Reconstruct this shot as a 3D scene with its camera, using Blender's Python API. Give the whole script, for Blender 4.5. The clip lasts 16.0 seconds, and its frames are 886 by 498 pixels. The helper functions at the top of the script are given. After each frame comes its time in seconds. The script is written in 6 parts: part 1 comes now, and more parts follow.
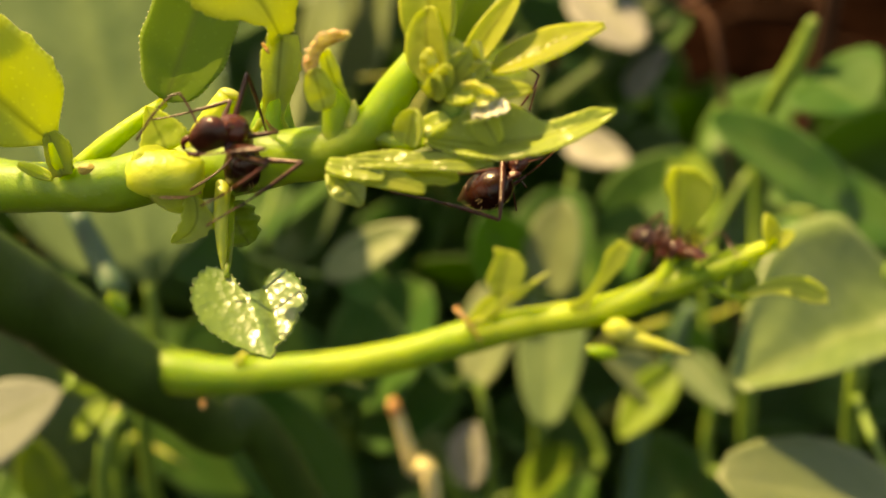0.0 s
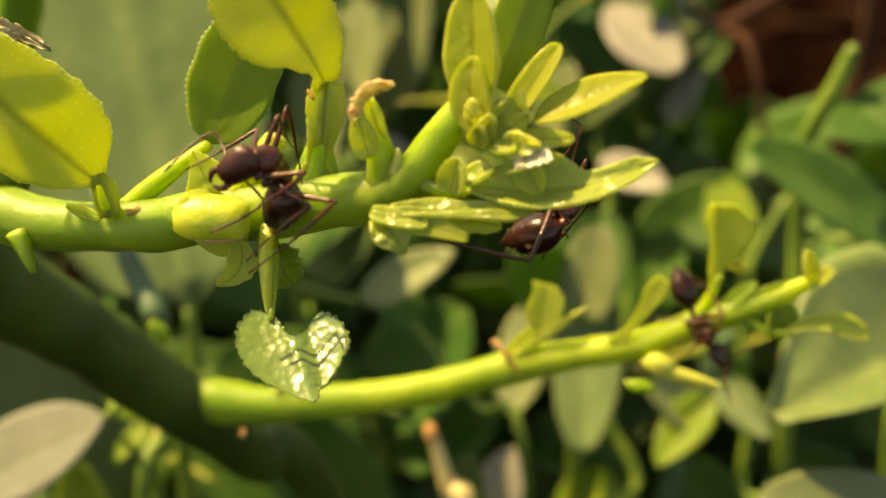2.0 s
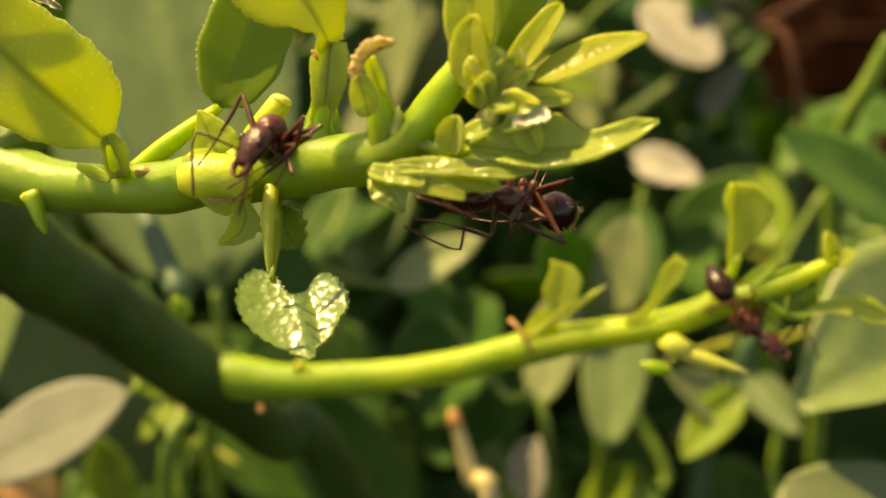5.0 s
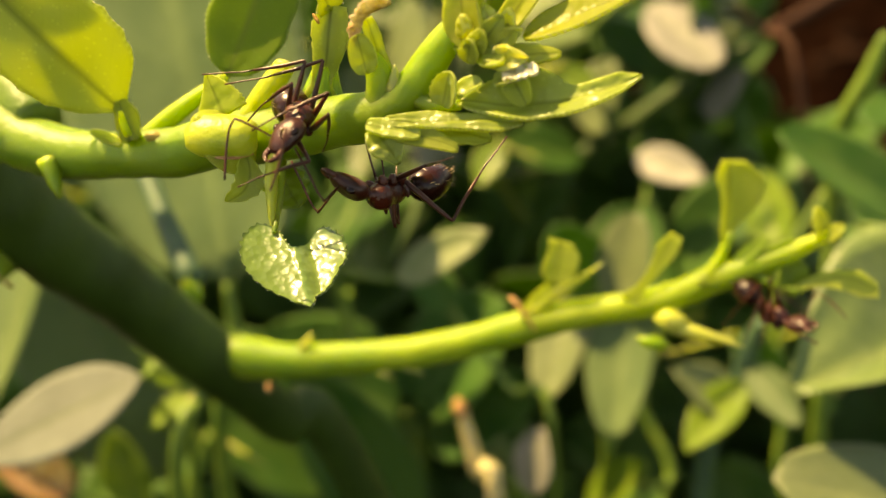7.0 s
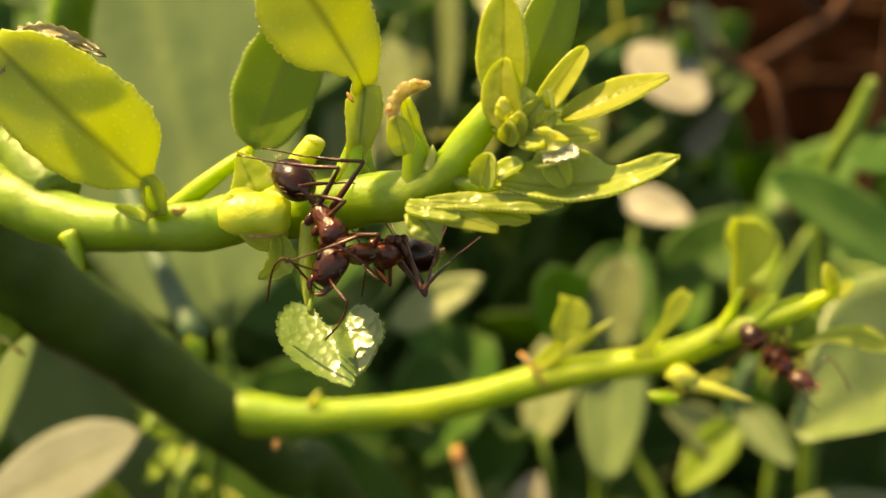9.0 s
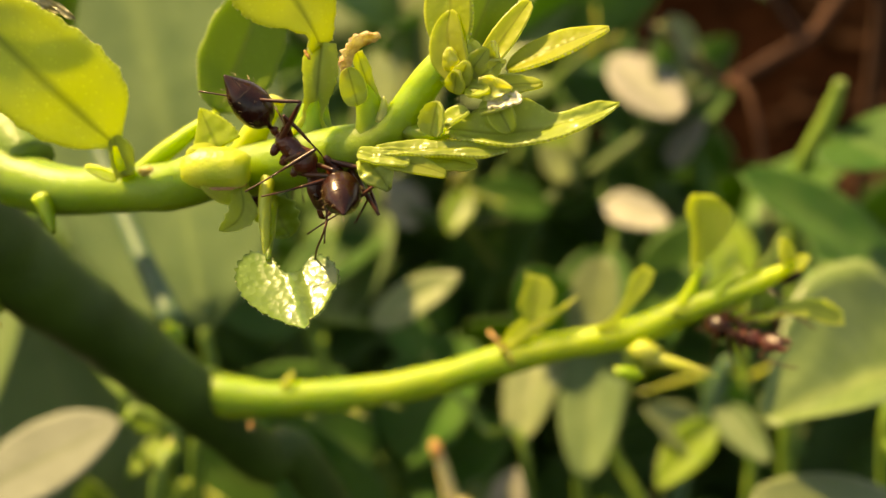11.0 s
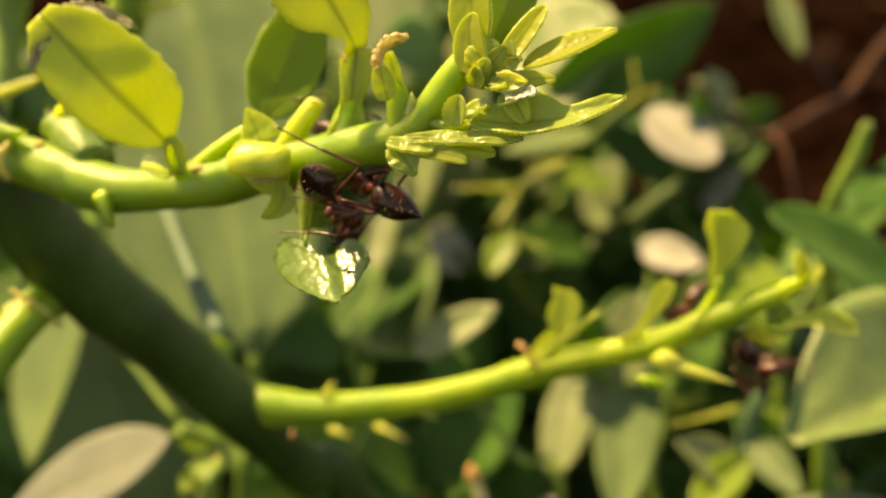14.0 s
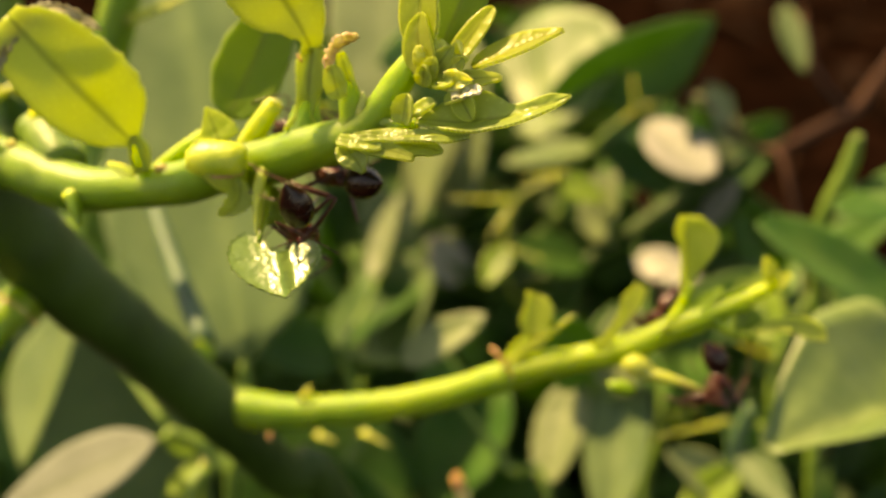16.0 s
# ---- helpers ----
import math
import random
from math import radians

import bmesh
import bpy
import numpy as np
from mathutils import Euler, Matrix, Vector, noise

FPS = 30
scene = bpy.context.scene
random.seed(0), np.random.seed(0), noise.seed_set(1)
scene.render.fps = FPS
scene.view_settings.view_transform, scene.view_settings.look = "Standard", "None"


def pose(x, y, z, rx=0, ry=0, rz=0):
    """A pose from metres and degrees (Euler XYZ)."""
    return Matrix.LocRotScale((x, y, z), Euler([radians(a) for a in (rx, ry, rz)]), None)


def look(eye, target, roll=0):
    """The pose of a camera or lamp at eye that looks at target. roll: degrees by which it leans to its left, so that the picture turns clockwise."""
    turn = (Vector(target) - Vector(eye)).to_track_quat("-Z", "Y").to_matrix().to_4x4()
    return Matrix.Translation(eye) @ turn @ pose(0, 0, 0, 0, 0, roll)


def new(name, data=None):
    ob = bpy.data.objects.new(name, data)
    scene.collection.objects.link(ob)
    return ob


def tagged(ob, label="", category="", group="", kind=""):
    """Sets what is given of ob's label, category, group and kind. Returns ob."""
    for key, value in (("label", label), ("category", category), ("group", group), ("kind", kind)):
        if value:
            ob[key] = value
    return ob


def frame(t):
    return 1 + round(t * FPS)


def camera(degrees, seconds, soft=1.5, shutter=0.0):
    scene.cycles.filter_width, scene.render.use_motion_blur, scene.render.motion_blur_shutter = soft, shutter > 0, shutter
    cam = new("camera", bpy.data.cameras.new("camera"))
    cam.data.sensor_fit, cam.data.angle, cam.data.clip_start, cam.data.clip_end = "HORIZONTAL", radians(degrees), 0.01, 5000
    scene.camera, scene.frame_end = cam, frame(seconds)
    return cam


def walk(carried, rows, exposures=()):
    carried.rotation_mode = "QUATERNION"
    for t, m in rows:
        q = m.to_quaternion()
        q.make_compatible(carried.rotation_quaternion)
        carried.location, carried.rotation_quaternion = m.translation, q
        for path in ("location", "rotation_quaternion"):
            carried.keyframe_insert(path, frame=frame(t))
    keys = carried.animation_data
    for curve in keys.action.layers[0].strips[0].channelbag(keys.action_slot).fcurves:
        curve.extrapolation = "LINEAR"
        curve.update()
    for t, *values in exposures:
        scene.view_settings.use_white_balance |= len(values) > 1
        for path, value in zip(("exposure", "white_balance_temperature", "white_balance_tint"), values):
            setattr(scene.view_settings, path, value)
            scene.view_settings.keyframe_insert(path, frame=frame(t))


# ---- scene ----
# A macro view of ants on a thorny citrus shrub. Plan space is in millimetres: x to the right, y up and away from the
# ground, z deeper into the shrub; PLAN turns it into the world, with the ground at height 0.
cam = camera(40, 16.0)
cam.data.dof.use_dof = True
cam.data.dof.focus_distance = 0.0645
cam.data.dof.aperture_fstop = 31.0
PATH = [
    (0.0, pose(-0.00246, -0.05128, 0.19701, 53.732, 0.223, -0.684)),
    (0.5, pose(-0.00262, -0.05234, 0.19687, 54.365, 0.547, 0.004)),
    (1.0, pose(-0.00259, -0.05116, 0.19816, 54.415, 0.462, -0.290)),
    (1.5, pose(-0.00205, -0.05138, 0.19798, 54.563, 0.868, 0.126)),
    (2.0, pose(-0.00288, -0.05059, 0.19881, 54.121, 0.903, 0.762)),
    (2.5, pose(-0.00344, -0.05059, 0.19887, 54.108, 0.977, 0.967)),
    (3.0, pose(-0.00205, -0.05107, 0.19839, 54.416, 1.058, 1.152)),
    (3.5, pose(-0.00142, -0.05185, 0.19790, 54.657, 1.309, 1.733)),
    (4.0, pose(-0.00003, -0.05168, 0.19693, 54.611, 1.435, 2.532)),
    (6.5, pose(-0.00081, -0.05403, 0.19650, 55.131, 1.781, 3.796)),
    (7.0, pose(0.00109, -0.05629, 0.19494, 56.165, 1.919, 4.042)),
    (7.5, pose(-0.00013, -0.05677, 0.19547, 56.474, 1.594, 3.905)),
    (8.0, pose(-0.00124, -0.05718, 0.19503, 56.253, 1.365, 3.152)),
    (8.5, pose(-0.00195, -0.05736, 0.19539, 58.011, 1.603, 2.867)),
    (9.0, pose(-0.00319, -0.05492, 0.19786, 56.861, 1.285, 1.896)),
    (11.5, pose(0.00010, -0.06022, 0.19423, 59.359, 1.549, 2.084)),
    (12.0, pose(-0.00113, -0.05893, 0.19506, 58.857, 1.586, 2.064)),
    (12.5, pose(0.00026, -0.06115, 0.19328, 59.465, 1.563, 2.571)),
    (13.0, pose(0.00257, -0.06520, 0.19244, 61.321, 2.013, 2.874)),
    (13.5, pose(0.00243, -0.06772, 0.18961, 61.837, 1.909, 3.898)),
    (14.0, pose(0.00206, -0.06726, 0.19220, 63.234, 2.337, 4.670)),
    (14.5, pose(0.00244, -0.06695, 0.19242, 63.484, 2.564, 5.439)),
    (15.0, pose(0.00440, -0.06884, 0.18956, 63.630, 2.130, 5.770)),
    (15.5, pose(0.00609, -0.06985, 0.18914, 64.491, 2.535, 6.022)),
    (16.0, pose(0.00712, -0.06819, 0.19107, 64.326, 2.602, 6.326)),
]
walk(cam, PATH, [(t, stops, 13000, 15) for t, stops in ((0, 1.23), (3, 1.21), (4.2, 1.16), (6.5, 1.1), (7, 1.3), (8.5, 1.37), (9.2, 1.32), (11.5, 1.32), (12.5, 1.31), (13.5, 1.27), (16, 1.26))])

PLAN = Matrix.Translation((0, 0, 0.16)) @ Matrix(((1, 0, 0, 0), (0, 0.5, 0.8660254, 0), (0, 0.8660254, -0.5, 0), (0, 0, 0, 1))) @ Matrix.Diagonal((0.001, 0.001, 0.001, 1))
TURN = Matrix(((1, 0, 0), (0, 0.5, 0.8660254), (0, 0.8660254, -0.5)))


def world(p):
    return PLAN @ Vector(p)


# ---- light ----
SUN = TURN @ Vector((-0.46, 0.84, -0.11)).normalized()
sky = bpy.data.worlds.new("sky")
scene.world = sky
sky.use_nodes = True
sky_nodes = sky.node_tree.nodes
sky_tex = sky_nodes.new("ShaderNodeTexSky")
sky_tex.sky_type, sky_tex.sun_disc = "NISHITA", False
sky_tex.sun_elevation = math.asin(SUN.z)
sky_tex.sun_rotation = math.atan2(SUN.x, SUN.y)
sky.node_tree.links.new(sky_tex.outputs[0], sky_nodes["Background"].inputs[0])
sky_nodes["Background"].inputs[1].default_value = 0.105
sun = new("sun", bpy.data.lights.new("sun", "SUN"))
sun.data.energy, sun.data.angle, sun.data.color = 4.6, radians(0.6), (0.985, 0.875, 0.6)
sun.matrix_world = look(SUN * 2, (0, 0, 0))


# ---- materials ----
def shader(name):
    m = bpy.data.materials.new(name)
    m.use_nodes = True
    nt = m.node_tree
    return m, nt, nt.nodes["Principled BSDF"], nt.nodes["Material Output"]


def node(nt, kind, **inputs):
    n = nt.nodes.new(kind)
    for k, v in inputs.items():
        n.inputs[k].default_value = v
    return n


def ramp(nt, a, b, fac, lo=0.35, hi=0.65):
    r = nt.nodes.new("ShaderNodeValToRGB")
    r.color_ramp.elements[0].position, r.color_ramp.elements[1].position = lo, hi
    r.color_ramp.elements[0].color, r.color_ramp.elements[1].color = (*a, 1), (*b, 1)
    nt.links.new(fac, r.inputs[0])
    return r


def math_node(nt, op, a, b=None):
    n = nt.nodes.new("ShaderNodeMath")
    n.operation = op
    for k, v in ((0, a), (1, b)):
        if v is None:
            continue
        if isinstance(v, (int, float)):
            n.inputs[k].default_value = v
        else:
            nt.links.new(v, n.inputs[k])
    return n.outputs[0]


def mix(nt, fac, a, b, blend="MIX"):
    n = nt.nodes.new("ShaderNodeMix")
    n.data_type, n.blend_type = "RGBA", blend
    for k, v in ((0, fac), (6, a), (7, b)):
        if isinstance(v, tuple):
            n.inputs[k].default_value = (*v, 1)
        elif isinstance(v, (int, float)):
            n.inputs[k].default_value = v
        else:
            nt.links.new(v, n.inputs[k])
    return n.outputs[2]


def leaf_material(name, a, b, rib, through_colour, share, rough, spec=0.5, relief=0.25, grain=900, veins=0.5, crinkle=0.3, island=False, patch=170.0):
    """Leaf skin: two greens in clouds, a midrib with side veins, oil glands, and light that comes through."""
    m, nt, p, out = shader(name)
    at = nt.nodes.new("ShaderNodeAttribute")
    at.attribute_name = "leafplace"
    sep = nt.nodes.new("ShaderNodeSeparateXYZ")
    nt.links.new(at.outputs["Vector"], sep.inputs[0])
    across, along = math_node(nt, "ABSOLUTE", sep.outputs[0]), sep.outputs[1]
    midrib = math_node(nt, "SUBTRACT", 1.0, math_node(nt, "MULTIPLY", across, 7.5))
    midrib = math_node(nt, "MAXIMUM", midrib, 0.0)
    geo = nt.nodes.new("ShaderNodeNewGeometry")
    cloud = node(nt, "ShaderNodeTexNoise", Scale=patch, Detail=4.0)
    fold = node(nt, "ShaderNodeTexNoise", Scale=750.0, Detail=2.0)
    shift = math_node(nt, "MULTIPLY", cloud.outputs[0], 9.0)
    slope = math_node(nt, "SUBTRACT", math_node(nt, "MULTIPLY", along, 56.0), math_node(nt, "MULTIPLY", across, 15.0))
    wave = math_node(nt, "SINE", math_node(nt, "ADD", slope, shift))
    vein = math_node(nt, "POWER", math_node(nt, "MAXIMUM", wave, 0.0), 9.0)
    gland = node(nt, "ShaderNodeTexVoronoi", Scale=grain * 2.6)
    info = nt.nodes.new("ShaderNodeObjectInfo")
    for n in (cloud, gland, fold):
        nt.links.new(geo.outputs["Position"], n.inputs["Vector"])
    col = ramp(nt, a, b, cloud.outputs[0]).outputs[0]
    col = mix(nt, math_node(nt, "MULTIPLY", vein, 0.3 * veins), col, rib)
    spots = math_node(nt, "LESS_THAN", gland.outputs["Distance"], 0.22)
    col = mix(nt, math_node(nt, "MULTIPLY", spots, 0.22), col, tuple(min(1.0, c * 1.7 + 0.04) for c in b))
    rim = math_node(nt, "MULTIPLY", math_node(nt, "SUBTRACT", across, 0.93), 12.0)
    dots = math_node(nt, "ADD", 0.5, math_node(nt, "MULTIPLY", math_node(nt, "SINE", math_node(nt, "MULTIPLY", along, 190.0)), 0.5))
    rim = math_node(nt, "MULTIPLY", math_node(nt, "MAXIMUM", rim, 0.0), dots)
    col = mix(nt, math_node(nt, "MINIMUM", rim, 0.8), col, tuple(min(1.0, c * 1.5 + 0.12) for c in b))
    col = mix(nt, math_node(nt, "MULTIPLY", midrib, 0.6), col, rib)
    hsv = node(nt, "ShaderNodeHueSaturation")
    nt.links.new(col, hsv.inputs["Color"])
    nt.links.new(math_node(nt, "ADD", 0.55 if island else 0.82, math_node(nt, "MULTIPLY", geo.outputs["Random Per Island"] if island else info.outputs["Random"], 1.0 if island else 0.36)), hsv.inputs["Value"])
    col = hsv.outputs[0]
    bump = node(nt, "ShaderNodeBump", Strength=relief, Distance=0.0004)
    height = math_node(nt, "ADD", math_node(nt, "MULTIPLY", vein, -0.5 * veins), math_node(nt, "MULTIPLY", gland.outputs["Distance"], 0.4))
    height = math_node(nt, "ADD", height, math_node(nt, "MULTIPLY", fold.outputs[0], crinkle * 4))
    nt.links.new(height, bump.inputs["Height"])
    nt.links.new(col, p.inputs["Base Color"])
    nt.links.new(bump.outputs[0], p.inputs["Normal"])
    p.inputs["Roughness"].default_value = rough
    p.inputs["Specular IOR Level"].default_value = spec
    tr = nt.nodes.new("ShaderNodeBsdfTranslucent")
    thick = math_node(nt, "SUBTRACT", 1.0, math_node(nt, "MULTIPLY", midrib, 0.42))
    nt.links.new(mix(nt, 1.0, mix(nt, 0.85, col, through_colour), thick, "MULTIPLY"), tr.inputs[0])
    sh = node(nt, "ShaderNodeMixShader", Fac=share)
    nt.links.new(p.outputs[0], sh.inputs[1])
    nt.links.new(tr.outputs[0], sh.inputs[2])
    nt.links.new(sh.outputs[0], out.inputs[0])
    return m


def skin_material(name, a, b, rough, sub=0.0, scale=300.0, relief=0.3, spec=0.5, fine=2500.0, radius=(1.0, 1.0, 0.2)):
    m, nt, p, out = shader(name)
    tc = nt.nodes.new("ShaderNodeNewGeometry")
    big = node(nt, "ShaderNodeTexNoise", Scale=scale, Detail=5.0)
    small = node(nt, "ShaderNodeTexNoise", Scale=fine, Detail=3.0)
    for n in (big, small):
        nt.links.new(tc.outputs["Position"], n.inputs["Vector"])
    nt.links.new(ramp(nt, a, b, big.outputs[0]).outputs[0], p.inputs["Base Color"])
    bump = node(nt, "ShaderNodeBump", Strength=relief, Distance=0.0003)
    nt.links.new(small.outputs[0], bump.inputs["Height"])
    nt.links.new(bump.outputs[0], p.inputs["Normal"])
    p.inputs["Roughness"].default_value = rough
    p.inputs["Specular IOR Level"].default_value = spec
    if sub:
        p.inputs["Subsurface Weight"].default_value = sub
        p.inputs["Subsurface Radius"].default_value = radius
        p.inputs["Subsurface Scale"].default_value = 0.0045
    return m


YOUNG = leaf_material("young_leaf", (0.36, 0.44, 0.085), (0.47, 0.54, 0.135), (0.25, 0.36, 0.04), (0.79, 0.87, 0.17), 0.6, 0.34, 0.4, veins=0.2, crinkle=0.3)
CRISP = leaf_material("crisp_leaf", (0.31, 0.41, 0.085), (0.43, 0.51, 0.15), (0.26, 0.34, 0.04), (0.70, 0.80, 0.14), 0.5, 0.3, 0.6, 0.4, 800, 0.0, 0.5)
TENDER = leaf_material("tender_leaf", (0.39, 0.44, 0.06), (0.51, 0.54, 0.10), (0.30, 0.36, 0.03), (0.80, 0.92, 0.17), 0.56, 0.3, 0.5, 0.2, 900, 0.04, 0.08)
FRESH = leaf_material("fresh_leaf", (0.15, 0.28, 0.04), (0.25, 0.38, 0.06), (0.36, 0.46, 0.10), (0.42, 0.56, 0.08), 0.58, 0.36, 0.4, 0.08, veins=0.25, crinkle=0.04)
SHINY = leaf_material("shiny_leaf", (0.10, 0.20, 0.04), (0.22, 0.32, 0.09), (0.20, 0.36, 0.12), (0.45, 0.62, 0.1), 0.25, 0.3, 1.0, 0.3, 900, 0.0, 0.1)
MATURE = leaf_material("mature_leaf", (0.030, 0.115, 0.024), (0.075, 0.175, 0.04), (0.14, 0.25, 0.07), (0.2, 0.42, 0.04), 0.4, 0.55, 0.15)
MASS = leaf_material("leaf_mass", (0.028, 0.10, 0.022), (0.085, 0.18, 0.045), (0.14, 0.24, 0.06), (0.2, 0.4, 0.04), 0.4, 0.5, 0.3, island=True)
DULL = leaf_material("dull_leaf", (0.09, 0.16, 0.062), (0.135, 0.21, 0.082), (0.19, 0.28, 0.10), (0.25, 0.4, 0.08), 0.3, 0.5, 0.35)
SAGE = leaf_material("sage_leaf", (0.15, 0.205, 0.09), (0.21, 0.26, 0.125), (0.3, 0.36, 0.16), (0.38, 0.5, 0.14), 0.3, 0.4)
# sheen of sun and sky on glossy leaves, put into these pale colours
PALE = leaf_material("sheen_pale_leaf", (0.208, 0.21, 0.175), (0.272, 0.27, 0.225), (0.34, 0.37, 0.2), (0.42, 0.48, 0.2), 0.2, 0.4)
SILVER = leaf_material("sheen_silver_leaf", (0.15, 0.17, 0.135), (0.21, 0.235, 0.19), (0.11, 0.14, 0.07), (0.2, 0.26, 0.1), 0.2, 0.6, 0.12, veins=0.5)
SCORCHED = leaf_material("scorched_leaf", (0.20, 0.16, 0.06), (0.60, 0.59, 0.40), (0.45, 0.38, 0.16), (0.55, 0.48, 0.2), 0.4, 0.35, 0.6, 1.0, 700, 0.0, 1.0, patch=750.0)
FLAKE = leaf_material("pale_flake", (0.62, 0.58, 0.36), (0.78, 0.74, 0.55), (0.6, 0.5, 0.3), (0.8, 0.75, 0.4), 0.3, 0.25, 0.8, 0.4, 900, 0.0, 0.4)
TWIG = skin_material("green_bark", (0.086, 0.205, 0.013), (0.195, 0.305, 0.026), 0.48, 0.9, 90.0, 0.3, 0.45, 1500.0)
SAPLING = skin_material("pale_green_bark", (0.125, 0.24, 0.02), (0.25, 0.345, 0.036), 0.52, 0.9, 110.0, 0.3, 0.28, 1500.0)
# dark bark, taken darker still so its colour holds the stem's shade
STEM = skin_material("shaded_old_green_bark", (0.017, 0.046, 0.005), (0.036, 0.082, 0.011), 0.5, 0.0, 160.0, 0.5, 0.3)
BUD = skin_material("bud_skin", (0.28, 0.38, 0.035), (0.43, 0.50, 0.065), 0.42, 0.5, 500.0, 0.25)
SPROUT = skin_material("sprout_skin", (0.36, 0.46, 0.05), (0.52, 0.58, 0.09), 0.3, 0.6, 700.0, 0.3)
# darker copy of the green bark, with shade put into its colour
STALK = skin_material("shaded_bark", (0.08, 0.17, 0.02), (0.15, 0.25, 0.035), 0.5, 0.0, 260.0, 0.3)
OCHRE = skin_material("ochre_bark", (0.13, 0.19, 0.03), (0.22, 0.25, 0.045), 0.5, 0.0, 260.0, 0.3)
GLAND = skin_material("gland_skin", (0.62, 0.64, 0.25), (0.78, 0.78, 0.42), 0.12, 0.3, 900.0, 0.0, 0.8)
THORN = skin_material("thorn_skin", (0.34, 0.42, 0.06), (0.46, 0.50, 0.12), 0.4, 0.4, 260.0, 0.15)
BLUISH = skin_material("waxy_thorn", (0.034, 0.09, 0.045), (0.055, 0.125, 0.062), 0.6, 0.2, 260.0, 0.15)
DRY = skin_material("dried_brown", (0.40, 0.15, 0.04), (0.66, 0.38, 0.18), 0.6, 0.2, 1200.0, 1.0)
SCAR = skin_material("corky_scar", (0.33, 0.25, 0.05), (0.5, 0.44, 0.12), 0.5, 0.2, 900.0, 0.6)
ANT_DARK = skin_material("dark_chitin", (0.013, 0.0036, 0.0022), (0.034, 0.0085, 0.0048), 0.26, 0.0, 900.0, 0.07, 0.42, 9000.0)
ANT_RED = skin_material("red_chitin", (0.042, 0.0085, 0.004), (0.105, 0.019, 0.008), 0.27, 0.0, 900.0, 0.35, 0.55, 5000.0)
ANT_HEAD = skin_material("brown_black_chitin", (0.026, 0.0065, 0.0035), (0.066, 0.014, 0.0065), 0.3, 0.0, 900.0, 0.2, 0.5, 9000.0)
ANT_LEG = skin_material("brown_chitin", (0.036, 0.0095, 0.0045), (0.09, 0.022, 0.0095), 0.3, 0.0, 900.0, 0.1, 0.5, 9000.0)
ANT_HAIR = skin_material("pale_hair", (0.35, 0.25, 0.14), (0.5, 0.38, 0.2), 0.4, 0.0, 900.0, 0.0)
# litter and soil taken darker: the ground's shade is put into their colour
LITTER = skin_material("shaded_dead_leaf", (0.005, 0.0025, 0.0016), (0.045, 0.021, 0.012), 0.9, 0.0, 30.0, 0.8, 0.03, 400.0)
SOIL = skin_material("shaded_red_soil", (0.0014, 0.0007, 0.0004), (0.0095, 0.0038, 0.0023), 1.0, 0.0, 60.0, 1.0, 0.0, 260.0)

GREY = leaf_material("grey_leaf", (0.105, 0.175, 0.058), (0.16, 0.235, 0.085), (0.26, 0.34, 0.12), (0.34, 0.46, 0.1), 0.3, 0.42, veins=0.8)
DEAD = skin_material("dead_bark", (0.045, 0.019, 0.011), (0.12, 0.052, 0.03), 0.8, 0.0, 60.0, 0.6, 0.2, 600.0)

# ---- building ----
ORIGIN = {}


def thing(name, base, label, category, group="", kind=""):
    """An Empty at base (plan) that carries the parts of one thing."""
    ob = new(name)
    ob.location = world(base)
    ob.empty_display_size = 0.002
    ORIGIN[ob] = ob.location.copy()
    return tagged(ob, label, category, group, kind)


def part(name, made, material, parent, label=""):
    """One mesh under a thing or a part; made: vertices in plan millimetres, faces, and optional leaf places."""
    verts, faces, places = made
    base = ORIGIN[parent]
    me = bpy.data.meshes.new(name)
    me.from_pydata([tuple(world(v) - base) for v in verts], [], faces)
    if places:
        at = me.attributes.new("leafplace", "FLOAT_VECTOR", "POINT")
        at.data.foreach_set("vector", [c for q in places for c in (q[0], q[1], 0.0)])
    me.polygons.foreach_set("use_smooth", [True] * len(me.polygons))
    me.materials.append(material)
    me.update()
    ob = new(name, me)
    ob.parent = parent
    ORIGIN[ob] = base
    return tagged(ob, label)


def smooth_line(points, n):
    """Catmull-Rom through rows of numbers."""
    pts = [np.array(p, float) for p in points]
    pts = [2 * pts[0] - pts[1]] + pts + [2 * pts[-1] - pts[-2]]
    out = []
    for i in range(1, len(pts) - 2):
        a, b, c, d = pts[i - 1:i + 3]
        for k in range(n):
            u = k / n
            out.append(0.5 * (2 * b + (c - a) * u + (2 * a - 5 * b + 4 * c - d) * u * u + (3 * b - a - 3 * c + d) * u ** 3))
    return out + [pts[-2]]


